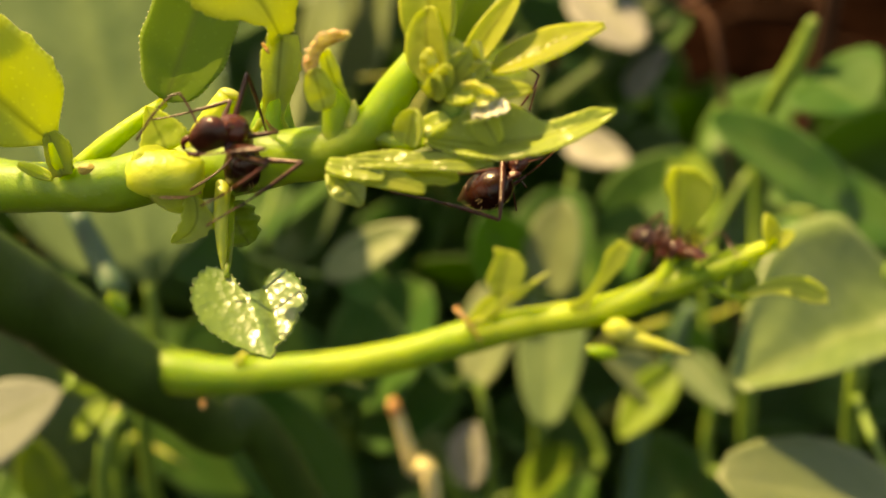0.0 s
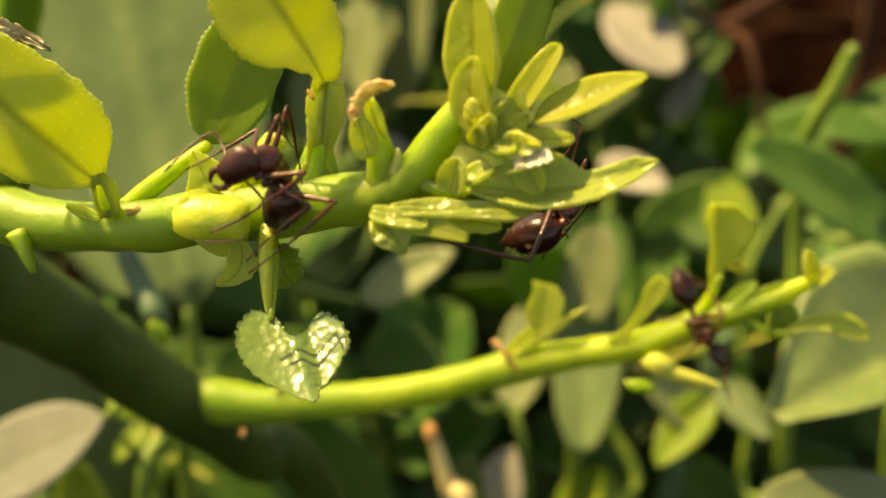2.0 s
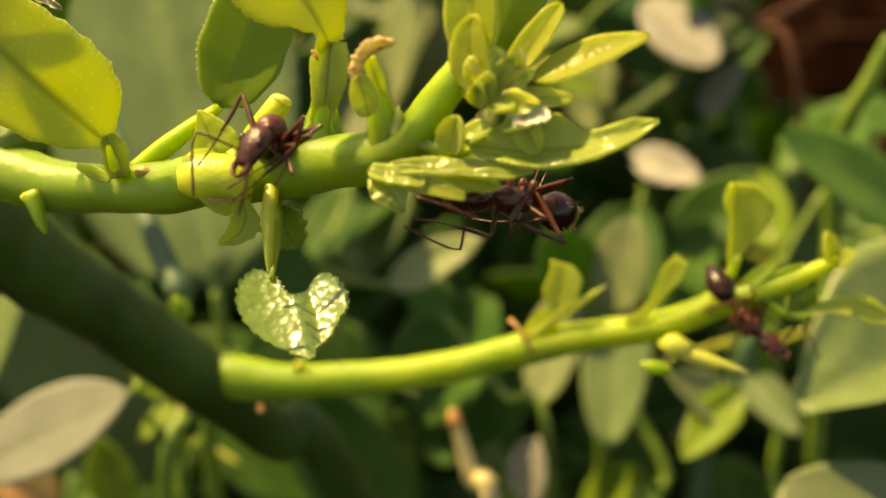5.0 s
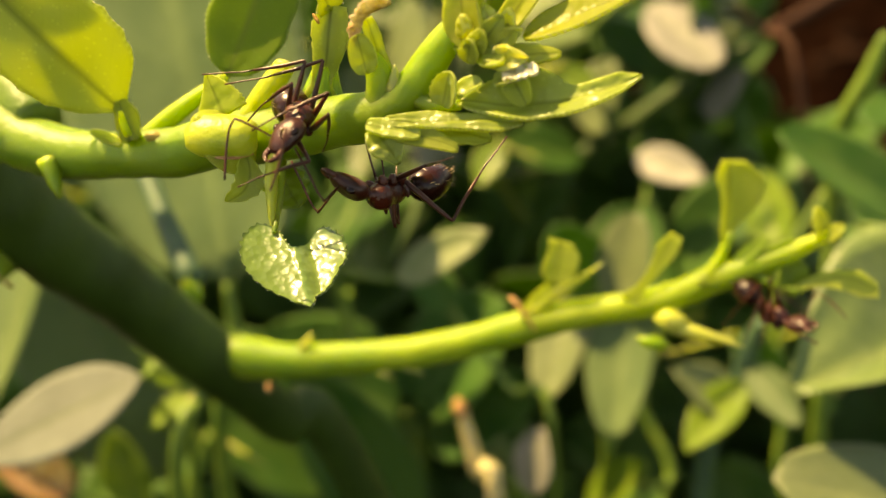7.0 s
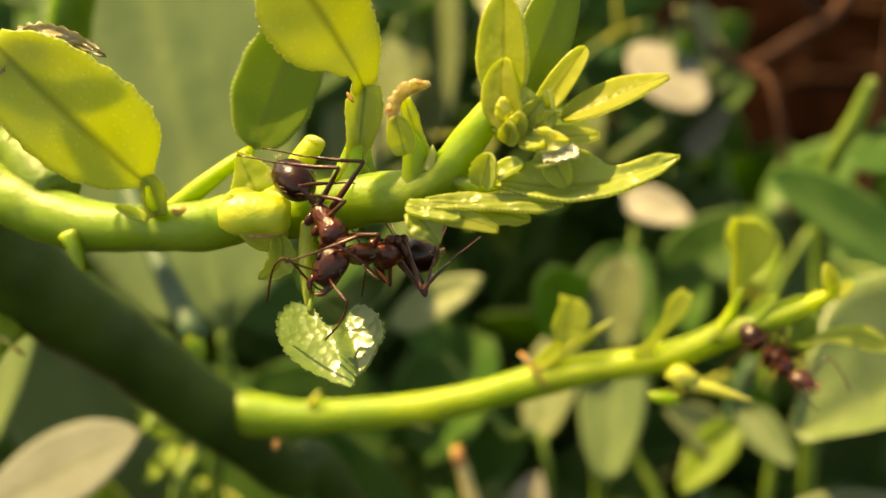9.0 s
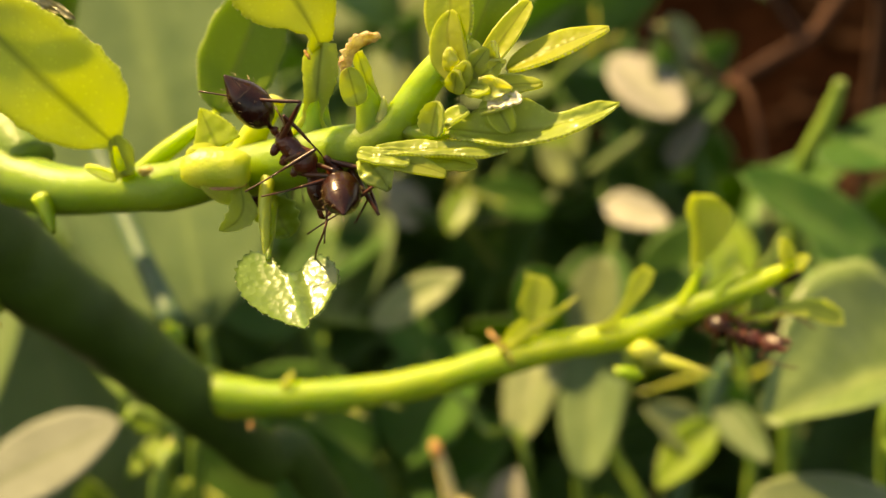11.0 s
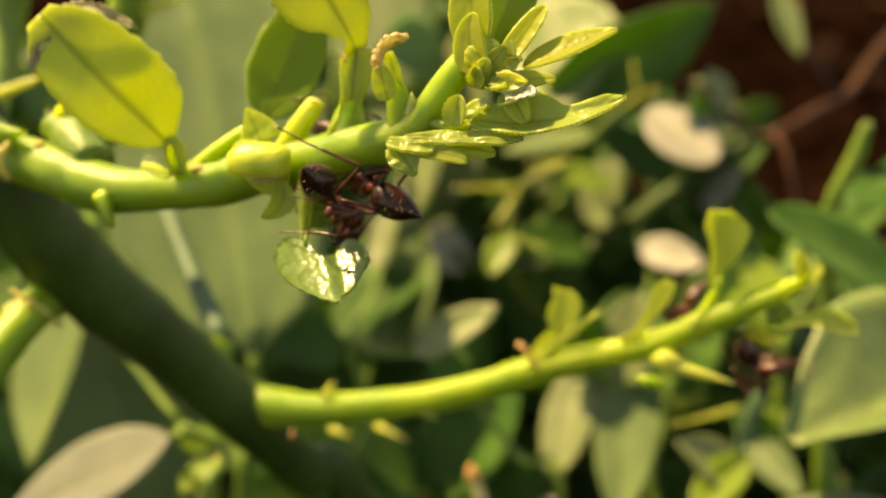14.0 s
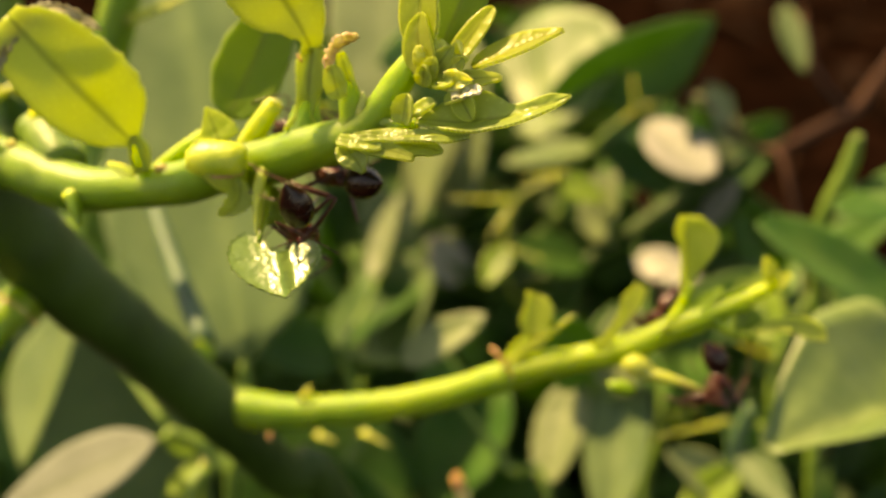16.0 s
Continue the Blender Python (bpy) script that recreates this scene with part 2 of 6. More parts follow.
def tube(points, radii, n=6, sides=12, rough=0.03, seed=0.0, flat=1.0, freq=0.55):
    """A swept round rod through plan points, with its radius at each."""
    line = smooth_line([(*p, r) for p, r in zip(points, radii)], n)
    verts, faces = [], []
    up = Vector((0.3, 0.2, -1))
    m = len(line)
    for i, q in enumerate(line):
        c = Vector(q[:3])
        t = Vector(line[min(i + 1, m - 1)][:3] - line[max(i - 1, 0)][:3])
        t.normalize()
        side = t.cross(up)
        side.normalize()
        up = side.cross(t)
        for k in range(sides):
            a = 2 * math.pi * k / sides
            d = side * math.cos(a) + up * math.sin(a) * flat
            r = max(q[3], 0.01) * (1 + rough * 3 * noise.noise(c * freq + d * freq * 1.4 + Vector((seed, 0, 0))))
            verts.append(c + d * r)
        if i:
            for k in range(sides):
                k2 = (k + 1) % sides
                faces.append(((i - 1) * sides + k, (i - 1) * sides + k2, i * sides + k2, i * sides + k))
    verts += [Vector(line[0][:3]), Vector(line[-1][:3])]
    a, b = len(verts) - 2, len(verts) - 1
    for k in range(sides):
        k2 = (k + 1) % sides
        faces.append((a, k2, k))
        faces.append((b, (m - 1) * sides + k, (m - 1) * sides + k2))
    return verts, faces, None


EDGE = []


def blade(base, tip, width, roll=0.0, bend=0.0, sway=0.0, fold=12.0, curl=0.0, teeth=0.0, count=16, thick=0.22, peak=0.8, blunt=0.75,
          waves=0.15, rows=22, cols=8, bite=None, seed=0.0, left=None, right=None, face=(0, 0.15, -1), lobe=0.0):
    """A leaf blade from base to tip. roll turns it about its axis from facing the front; bend bows it forward and sway sideways;
    left and right: half widths at even steps from base to tip; fold lifts both halves; curl rolls the tip; teeth: depth of the edge's crenation; bite: (place, half length, depth, side) eaten away; lobe: how far two rounded lobes reach back past the base."""
    base, tip = Vector(base), Vector(tip)
    axis = tip - base
    length = axis.length
    axis.normalize()
    n0 = Vector(face)
    n0 -= axis * n0.dot(axis)
    n0.normalize()
    nor = Matrix.Rotation(radians(roll), 3, axis) @ n0
    lat = axis.cross(nor)
    cf, sf = math.cos(radians(fold)), math.sin(radians(fold))
    top, low, places = [], [], []
    sides = [[q[0] for q in smooth_line([(w,) for w in side], 12)] if side else None for side in (left, right)]
    for i in range(rows + 1):
        s = i / rows
        w = width / 2 * max(math.sin(math.pi * min(s, 1) ** peak), 0.0) ** blunt + 0.12
        bow = 4 * s * (1 - s)
        c = base + axis * length * s + nor * (bend * bow - curl * s ** 3) + lat * sway * bow
        for j in range(2 * cols + 1):
            v = (j - cols) / cols
            shape = sides[0] if v > 0 else sides[1]
            edge = w if not shape else max(0.05, shape[round(s * (len(shape) - 1))])
            if abs(v) > 0.8 and teeth:
                edge *= 1 + teeth * math.sin(s * count * 2 * math.pi) * (1 if abs(v) == 1 else 0.4)
            if bite and (v > 0) == (bite[3] > 0) and abs(s - bite[0]) < bite[1]:
                edge *= 1 - bite[2] * (1 - ((s - bite[0]) / bite[1]) ** 2) ** 0.5 * (0.85 + 0.3 * noise.noise(Vector((s * 40, seed, 3))))
            ripple = waves * width * 0.12 * noise.noise(Vector((s * 5 + seed, v * 1.6, seed * 2.1)))
            rib = -0.10 * math.exp(-(v * 9) ** 2) * min(1.0, width / 6)
            p = c + lat * edge * v * cf + nor * (abs(v) ** 1.4 * edge * sf + ripple + rib)
            th = thick * (1.0 + 0.8 * math.exp(-(v * 7) ** 2) * (1 - s)) / 2
            p -= axis * lobe * (1 - s) ** 2 * math.sin(math.pi * abs(v) ** 1.2)
            top.append(p + nor * th)
            low.append(p - nor * th)
            places.append((v, s))
    nc = 2 * cols + 1
    EDGE[:] = [[(top[i * nc + j] + low[i * nc + j]) / 2 for i in range(rows + 1)] for j in (0, nc - 1)]
    faces = []
    off = len(top)
    for i in range(rows):
        for j in range(nc - 1):
            a, b, c2, d = i * nc + j, i * nc + j + 1, (i + 1) * nc + j + 1, (i + 1) * nc + j
            faces.append((a, b, c2, d))
            faces.append((off + d, off + c2, off + b, off + a))
        for j in (0, nc - 1):
            a, d = i * nc + j, (i + 1) * nc + j
            faces.append((a, d, off + d, off + a) if j == 0 else (d, a, off + a, off + d))
    for i in (0, rows):
        for j in range(nc - 1):
            a, b = i * nc + j, i * nc + j + 1
            faces.append((b, a, off + a, off + b) if i == 0 else (a, b, off + b, off + a))
    return top + low, faces, places + places


def heart_blade(notch, tip):
    """A heart-shaped leaf hanging from its notch, folded in a step along its midrib: the outline goes round from the notch over the narrow lobe, the tip and the broad lobe."""
    notch, tip = Vector(notch), Vector(tip)
    ex = Vector((1, 0.1, -0.3))
    ey = (tip - notch - ex * 1.04) / 3.2
    nor = ex.cross(ey).normalized()
    outline = smooth_line([(0.0, 0.25), (-0.3, 0.0), (-0.65, -0.5), (-1.1, -0.75), (-1.75, -0.8), (-2.25, -0.1), (-2.35, 0.8), (-2.05, 1.7), (-1.35, 2.4), (-0.35, 2.85), (1.04, 3.2),
                           (1.2, 2.45), (1.75, 2.0), (2.4, 1.05), (2.75, 0.55), (2.65, -0.15), (2.15, -0.8), (1.5, -1.05), (1.05, -0.85), (0.7, -0.4), (0.3, 0.15), (0.02, 0.25)], 5)
    mid, rings = np.array((0.35, 1.45)), 16
    top, low, places = [], [], []
    for r in range(rings + 1):
        s = r / rings
        for k, q in enumerate(outline):
            ragged = 0.03 * math.sin(k * 2.3) + 0.03 * noise.noise(Vector((k * 0.9, 7, 2))) if r == rings else 0.0
            u, w = mid + (q - mid) * s * (1 + ragged)
            off = u - 0.12 - 0.28 * w
            step = min(1.0, max(0.0, (off + 0.1) / 0.75))
            lift = 0.75 * step * step * (3 - 2 * step) - 0.24 * max(0.0, -off) ** 1.6 + 0.07 * noise.noise(Vector((u * 1.3, w * 1.3, 3))) + 0.03 * noise.noise(Vector((u * 3.6, w * 3.6, 8))) - 0.3 * max(0.0, s - 0.8)
            p = notch + ex * u + ey * w - nor * lift
            top.append(p - nor * 0.09)
            low.append(p + nor * 0.09)
            places.append((max(-0.9, min(0.9, 0.5 * off)), s))
    n, o = len(outline), len(top)
    faces = []
    for r in range(rings):
        for k in range(n - 1):
            a, b, c, d = r * n + k, r * n + k + 1, (r + 1) * n + k + 1, (r + 1) * n + k
            faces += [(a, b, c, d), (o + d, o + c, o + b, o + a)]
    faces += [(rings * n + k, o + rings * n + k, o + rings * n + k + 1, rings * n + k + 1) for k in range(n - 1)]
    EDGE[:] = [[(top[rings * n + k] + low[rings * n + k]) / 2 for k in range(n)]]
    return top + low, faces, places + places


def lump(centre, size, axis=(1, 0, 0), seg=14, rings=9, dent=0.06, seed=0.0, power=1.0):
    """A rounded body: an egg with its long axis along axis."""
    ax = Vector(axis)
    ax.normalize()
    sd = ax.cross(Vector((0.1, 0.2, -1)))
    sd.normalize()
    up = sd.cross(ax)
    verts, faces = [], []
    for i in range(rings + 1):
        th = math.pi * i / rings
        for k in range(seg):
            a = 2 * math.pi * k / seg
            d = Vector((-math.cos(th), math.sin(th) ** power * math.cos(a), math.sin(th) ** power * math.sin(a)))
            d *= 1 + dent * noise.noise(d * 1.7 + Vector((seed, 0, 0)))
            verts.append(Vector(centre) + ax * d.x * size[0] + sd * d.y * size[1] + up * d.z * size[2])
            if i:
                k2 = (k + 1) % seg
                faces.append(((i - 1) * seg + k, (i - 1) * seg + k2, i * seg + k2, i * seg + k))
    return verts, faces, None


def beads(edge, size, every=0.36):
    """Tiny oil glands along a leaf's edge, joined: a line of plan points to follow."""
    verts, faces = [], []
    for line in edge:
        left_over = 0.0
        for p, q in zip(line, line[1:]):
            step = (q - p).length
            while left_over < step:
                c = p.lerp(q, left_over / max(step, 1e-6)) + Vector((noise.noise(p * 3) * 0.05, noise.noise(q * 4) * 0.05, 0))
                r = size * (0.7 + 0.6 * abs(noise.noise(c * 5)))
                o = len(verts)
                verts += [c + Vector(d) * r for d in ((1, 0, 0), (-1, 0, 0), (0, 1, 0), (0, -1, 0), (0, 0, 1), (0, 0, -1))]
                faces += [(o + i, o + j, o + k) for i, j, k in ((0, 2, 4), (2, 1, 4), (1, 3, 4), (3, 0, 4), (2, 0, 5), (1, 2, 5), (3, 1, 5), (0, 3, 5))]
                left_over += every
            left_over -= step
    return verts, faces, None


# ---- the ground ----
def ground():
    n, half = 60, 0.9
    grid = []
    for i in range(n + 1):
        for j in range(n + 1):
            x, y = (i / n - 0.5) * 2, (j / n - 0.5) * 2
            x, y = half * x * (1 + 80 * abs(x) ** 8), half * y * (1 + 80 * abs(y) ** 8) + 0.3
            z = 0.008 * noise.noise(Vector((x * 30, y * 30, 0))) + 0.004 * noise.noise(Vector((x * 110, y * 110, 4)))
            grid.append((x, y, z - 0.006))
    faces = [(i * (n + 1) + j, (i + 1) * (n + 1) + j, (i + 1) * (n + 1) + j + 1, i * (n + 1) + j + 1) for i in range(n) for j in range(n)]
    me = bpy.data.meshes.new("ground")
    me.from_pydata(grid, [], faces)
    me.polygons.foreach_set("use_smooth", [True] * len(me.polygons))
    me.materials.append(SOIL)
    tagged(new("ground", me), "reddish brown bare soil with crumbs", "ground", kind="structure")


ground()


def litter():
    """Dead leaves, sticks and crumbs on the open soil, in one mesh."""
    rng = random.Random(11)
    verts, faces, places = [], [], []
    inv = PLAN.inverted()
    for k in range(420):
        p = inv @ Vector((rng.uniform(-0.05, 0.5), rng.uniform(0.08, 0.85), rng.uniform(-0.002, 0.004)))
        a = rng.uniform(0, 6.28)
        d = TURN.transposed() @ Vector((math.cos(a), math.sin(a), rng.uniform(-0.1, 0.15)))
        kind = rng.random()
        if kind < 0.4:
            ln = rng.uniform(10, 34)
            made = blade(p, p + d * ln, ln * 0.45, face=(rng.uniform(-0.4, 0.4), 0.87, -0.5), fold=rng.uniform(-30, 40), bend=rng.uniform(-3, 5), rows=8, cols=3, thick=0.3, seed=k)
        elif kind < 0.7:
            ln = rng.uniform(25, 90)
            made = tube([p, p + d * ln * 0.5 + Vector((rng.uniform(-3, 3), 2, 0)), p + d * ln], [rng.uniform(0.5, 1.6)] * 3, 4, 6, 0.1)
        else:
            r = rng.uniform(1, 5)
            made = lump(p, (r, r * 0.8, r * 0.7), d, 7, 5, 0.5, k)
        off = len(verts)
        verts += made[0]
        faces += [tuple(i + off for i in t) for t in made[1]]
    base = thing("leaf_litter", inv @ Vector((0.2, 0.4, 0)), "dead brown leaves, sticks and soil crumbs", "litter", kind="stuff")
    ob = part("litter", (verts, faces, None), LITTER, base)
    ob["kind"] = "stuff"


litter()


def to_ground(p, lean=0.0):
    """The plan point on the ground under p."""
    w = world(p)
    return PLAN.inverted() @ Vector((w.x + lean, w.y, -0.004))


# ---- the near shrub: stem, near twig, far twig ----
def citrus_shrub():
    foot = to_ground((-15.51, -30.69, 52.00), 0.03)
    shrub = thing("citrus_shrub", foot, "thorny citrus shrub with bright yellow-green young shoots, dark stem", "shrub")
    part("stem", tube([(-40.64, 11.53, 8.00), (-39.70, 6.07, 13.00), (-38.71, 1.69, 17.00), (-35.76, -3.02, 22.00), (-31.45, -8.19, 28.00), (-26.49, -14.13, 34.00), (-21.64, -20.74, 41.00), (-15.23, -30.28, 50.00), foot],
                      [1.7, 2.3, 3.2, 3.25, 3.0, 2.75, 2.2, 2.1, 2.5], 8, 20), STEM, shrub, "dark olive green stem bark, its colour darkened for shade")
    near = part("twig", tube([(-38.51, 5.90, 11.00), (-38.97, 6.14, 11.00), (-36.14, 5.26, 10.07), (-32.69, 4.16, 8.52), (-29.07, 2.91, 7.29), (-24.64, 2.61, 5.57), (-19.99, 2.82, 3.72), (-17.07, 3.44, 2.63), (-12.64, 3.90, 0.50), (-10.02, 4.40, -1.20), (-7.46, 4.75, -2.60), (-5.51, 5.83, -3.80), (-4.16, 7.67, -4.50), (-2.83, 9.20, -5.00), (-2.03, 10.47, -5.00)],
                             [2.0, 1.75, 1.8, 1.78, 1.75, 1.42, 1.5, 1.55, 1.58, 1.44, 1.32, 1.1, 0.9, 0.75, 0.4], 8, 18), TWIG, shrub, "smooth bright green young twig")
    far = part("twig", tube([(-27.85, -13.37, 36.00), (-23.49, -14.05, 34.00), (-19.04, -14.19, 33.00), (-12.18, -13.53, 32.00), (-5.49, -12.23, 30.50), (0.45, -10.37, 29.00), (5.23, -9.06, 27.50), (9.83, -8.04, 26.00), (14.26, -6.15, 24.50),
                             (18.08, -4.56, 23.00), (21.82, -2.57, 22.00)], [2.3, 1.9, 1.5, 1.36, 1.3, 1.32, 1.15, 1.12, 1.05, 0.85, 0.4], 8, 14), SAPLING, shrub, "slender bright green twig")
    side = part("twig", tube([(-38.14, -3.97, 22.00), (-39.17, -6.04, 18.00), (-40.79, -10.30, 14.00), (-42.84, -14.30, 9.00)], [1.9, 1.6, 1.5, 1.4], 6, 14), TWIG, shrub)
    part("twig", tube([(-38.07, 5.38, 11.00), (-40.29, 9.00, 10.00), (-44.19, 15.81, 12.00), (-48.09, 26.36, 16.00)], [1.9, 1.6, 1.5, 1.4], 6, 14), TWIG, shrub)

    tall_twig = part("twig", tube([(-36.90, -2.54, 23.00), (-40.41, 2.85, 32.00), (-41.48, 9.72, 37.00), (-40.33, 15.31, 38.00), (-38.34, 21.41, 36.00), (-35.88, 28.35, 34.00)], [1.2, 1.7, 1.8, 1.9, 1.9, 1.8], 6, 14), TWIG, shrub, "upright bright green twig")
    part("thorn", tube([(-37.07, 22.22, 35.00), (-29.53, 23.84, 32.00)], [0.7, 0.06], 3, 7), THORN, tall_twig)
    part("thorn", tube([(-49.96, 11.51, 26.00), (-40.58, 14.33, 24.00)], [0.9, 0.2], 4, 8), THORN, tall_twig, "pale tan thorn")
    part("thorn", tube([(-41.85, 8.76, 38.00), (-45.63, 13.38, 36.00)], [0.7, 0.06], 3, 7), THORN, tall_twig)
    part("leaf", blade((-42.15, 9.31, 38.00), (-50.39, 4.24, 36.00), 7, face=(-0.3, 0.62, -0.75), fold=12, rows=16, cols=6, thick=0.25), FRESH, tall_twig)
    part("twig", tube([(-39.91, 4.47, 14.00), (-45.85, 9.93, 24.00), (-47.90, 18.29, 31.00), (-46.10, 27.37, 30.00)], [1.2, 1.6, 1.7, 1.7], 6, 14), STALK, shrub)

    # leaves of the near twig
    def leaf(name, parent, mat, label, base, tip, width, stalk=None, **kw):
        glands = kw.pop("glands", 0.0)
        ob = part(name, blade(base, tip, width, **kw), mat, parent, label)
        if glands:
            part("beaded_rim", beads(EDGE, glands), GLAND, ob, "tiny pale oil glands")
        if stalk:
            part("leaf_stalk", tube([*stalk, base], [0.55] * len(stalk) + [0.3], 5, 8), TWIG, ob)
        return ob

    big = leaf("leaf", near, YOUNG, "broad yellow-green leaf with scorched tip", (-22.84, 5.26, 2.50), (-30.11, 13.02, -1.50), 7.6, [(-22.47, 3.54, 3.40), (-22.74, 4.32, 3.00)],
               roll=0, face=(0.35, -0.5, -0.8), bend=0.6, fold=7, teeth=0.028, count=30, glands=0.078, left=(0.3, 2.0, 2.8, 3.0, 2.9, 2.5, 1.1), right=(0.5, 3.1, 3.75, 3.7, 3.3, 2.6, 0.9))
    part("scorched_edge", blade((-30.69, 9.55, -1.30), (-24.17, 12.28, -0.60), 1.1, bend=0.2, sway=2.5, waves=1.8, thick=0.25, teeth=0.16, count=13, fold=5, blunt=0.35, rows=70), SCORCHED, big, "dry grey-brown scorched edge")
    part("winged_stalk", blade((-22.45, 3.39, 3.00), (-22.89, 5.77, 2.20), 2.0, fold=6, teeth=0.03, count=6, left=(0.5, 0.6, 0.5, 0.3), right=(0.5, 0.8, 0.9, 0.4)), YOUNG, big)
    leaf("leaf", near, FRESH, "green oval leaf with pale midrib", (-17.15, 7.29, 4.50), (-13.90, 16.20, 5.50), 4.7, [(-22.15, 3.62, 4.50), (-19.75, 5.44, 4.40)],
         roll=0, face=(0.1, -0.3, -0.9), bend=-0.6, fold=8, glands=0.078, teeth=0.028, count=26, peak=0.8, blunt=0.6)
    up = leaf("leaf", near, YOUNG, "yellow-green leaf with eaten edge", (-9.90, 10.21, -2.10), (-14.53, 17.44, -5.00), 6.6, None,
              roll=0, face=(0.35, -0.4, -0.85), bend=0.5, sway=-0.3, fold=7, bite=(0.1, 0.05, 0.5, 1), rows=40, glands=0.078, teeth=0.028, count=26, left=(0.65, 0.9, 2.5, 3.0, 2.9, 1.9, 0.3), right=(0.75, 1.8, 2.3, 2.5, 2.4, 1.7, 0.3))
    part("winged_stalk", blade((-10.48, 5.41, -1.20), (-9.83, 10.48, -2.20), 2.7, roll=-4, fold=3, teeth=0.05, count=9, waves=0.6, left=(1.3, 0.75, 0.72, 0.85, 0.95, 0.5), right=(1.1, 0.45, 0.7, 1.0, 1.05, 0.8)), YOUNG, up)
    part("leaf_stalk", tube([(-10.77, 4.28, -0.20), (-10.57, 5.89, -0.60), (-10.28, 7.76, -1.20), (-9.88, 10.28, -1.90)], [1.9, 1.15, 0.55, 0.25], 5, 12), TWIG, up)
    part("bitten_edge", lump((-10.61, 9.75, -2.30), (0.35, 0.1, 0.1), (0.5, -0.8, 0), 9, 6, 0.4), DRY, up, "small orange-brown bitten spot")
    bud = leaf("leaf_bud", near, YOUNG, "folded leaf bud with dried orange tip", (-6.51, 5.83, -3.60), (-7.57, 9.49, -5.00), 1.4, None, roll=-5, fold=6, teeth=0.05, count=7, waves=0.8,
               left=(0.5, 0.5, 0.5, 0.45, 0.4, 0.3), right=(0.6, 0.55, 0.45, 0.4, 0.45, 0.3))
    part("leaf_scale", blade((-7.54, 6.71, -4.80), (-8.03, 8.65, -5.30), 1.2, roll=5, fold=10, blunt=0.45, waves=0.6), YOUNG, bud)
    part("dried_tip", tube([(-8.19, 8.18, -5.20), (-8.12, 9.07, -5.30), (-7.64, 9.81, -5.60), (-6.88, 10.09, -5.90), (-6.25, 10.17, -6.20)], [0.16, 0.3, 0.36, 0.3, 0.2], 9, 12, 0.3, flat=0.35, freq=2.4), DRY, bud, "shrivelled orange-brown leaf tip")
    part("leaf_base", tube([(-6.90, 4.70, -2.60), (-6.94, 5.91, -3.40), (-7.12, 7.01, -3.90), (-7.30, 8.09, -4.20)], [1.5, 0.95, 0.7, 0.35], 5, 12), TWIG, bud)
    part("thorn", tube([(-6.23, 5.91, -4.00), (-6.17, 7.18, -4.80)], [0.6, 0.04], 4, 8), THORN, near)
    part("thorn", tube([(-28.43, 2.29, 5.60), (-27.94, 0.93, 5.20), (-27.55, 0.05, 5.00)], [0.75, 0.42, 0.16], 4, 8), TWIG, near)
    part("bract", blade((-23.01, 3.20, 3.00), (-24.90, 3.98, 3.10), 0.5, roll=-15, fold=20), TWIG, near)
    for k, (p, r) in enumerate((((-21.15, 3.69, 3.00), 0.5), ((-20.25, 3.30, 2.90), 0.4), ((-5.62, 6.43, -4.60), 0.35))):
        part("leaf_scar", lump(p, (r, r * 0.7, r * 0.5), seed=k), SCAR, near)

    # the stump wears the darker bark in place of the shade on it
    stump = part("bud_stump", tube([(-30.01, 4.77, 8.00), (-32.11, 6.72, 9.50), (-34.13, 7.87, 10.50)], [1.5, 1.6, 1.1], 5, 12, 0.08), STALK, near, "short green stump beside the leaf, shade in its bark colour")
    part("leaf_scale", blade((-32.93, 7.41, 9.40), (-32.94, 9.18, 9.00), 1.0, fold=18, rows=10, cols=4), TWIG, stump)
    part("leaf_scar", lump((-33.21, 5.84, 6.00), (0.4, 0.3, 0.25), seed=5), SCAR, near)
    part("leaf_scar", tube([(-36.26, 6.26, 7.80), (-36.60, 4.90, 7.20), (-36.09, 3.55, 7.60)], [0.28, 0.35, 0.25], 4, 8, 0.3, freq=2.0), SCAR, near, "corky brown ring of a node")

    # curled leaf beside the ants
    curl = leaf("leaf", near, YOUNG, "curled yellow-green leaf rolled at its edge", (-14.35, 2.34, -0.50), (-17.35, 4.67, -2.00), 3.4, None, roll=-30, fold=-30, bend=0.8, blunt=0.5)
    part("rolled_blade", lump((-15.84, 3.61, -1.70), (2.0, 1.2, 1.0), (1, -0.02, 0), dent=0.1, power=0.5), BUD, curl, "smooth rolled-up yellow-green leaf half")
    part("dry_rim", tube([(-17.48, 2.95, -1.80), (-16.47, 2.53, -2.00), (-15.10, 2.47, -2.00), (-14.15, 2.70, -1.70)], [0.06, 0.1, 0.1, 0.07], 5, 7, 0.2, freq=2.0), DRY, curl, "thin brown dried edge")
    part("upper_lobe", blade((-15.90, 4.74, -0.90), (-16.96, 7.02, -0.80), 3.0, roll=8, fold=14, teeth=0.05, count=9, rows=26, left=(1.5, 1.4, 1.0, 0.65, 0.35, 0.06), right=(1.5, 1.5, 1.3, 1.0, 0.6, 0.08)), YOUNG, curl)
    part("lower_lobe", blade((-14.70, 2.63, -1.20), (-15.71, 0.09, -1.40), 1.5, roll=20, fold=22, teeth=0.08, count=5, blunt=0.6, sway=0.7, waves=0.8), YOUNG, curl)
    stub = part("cut_stalk", tube([(-15.16, 4.34, 1.50), (-14.02, 6.10, 1.00), (-13.00, 7.52, 0.80)], [0.85, 0.75, 0.62], 5, 12), BUD, near, "pale cut stub of a leaf stalk")
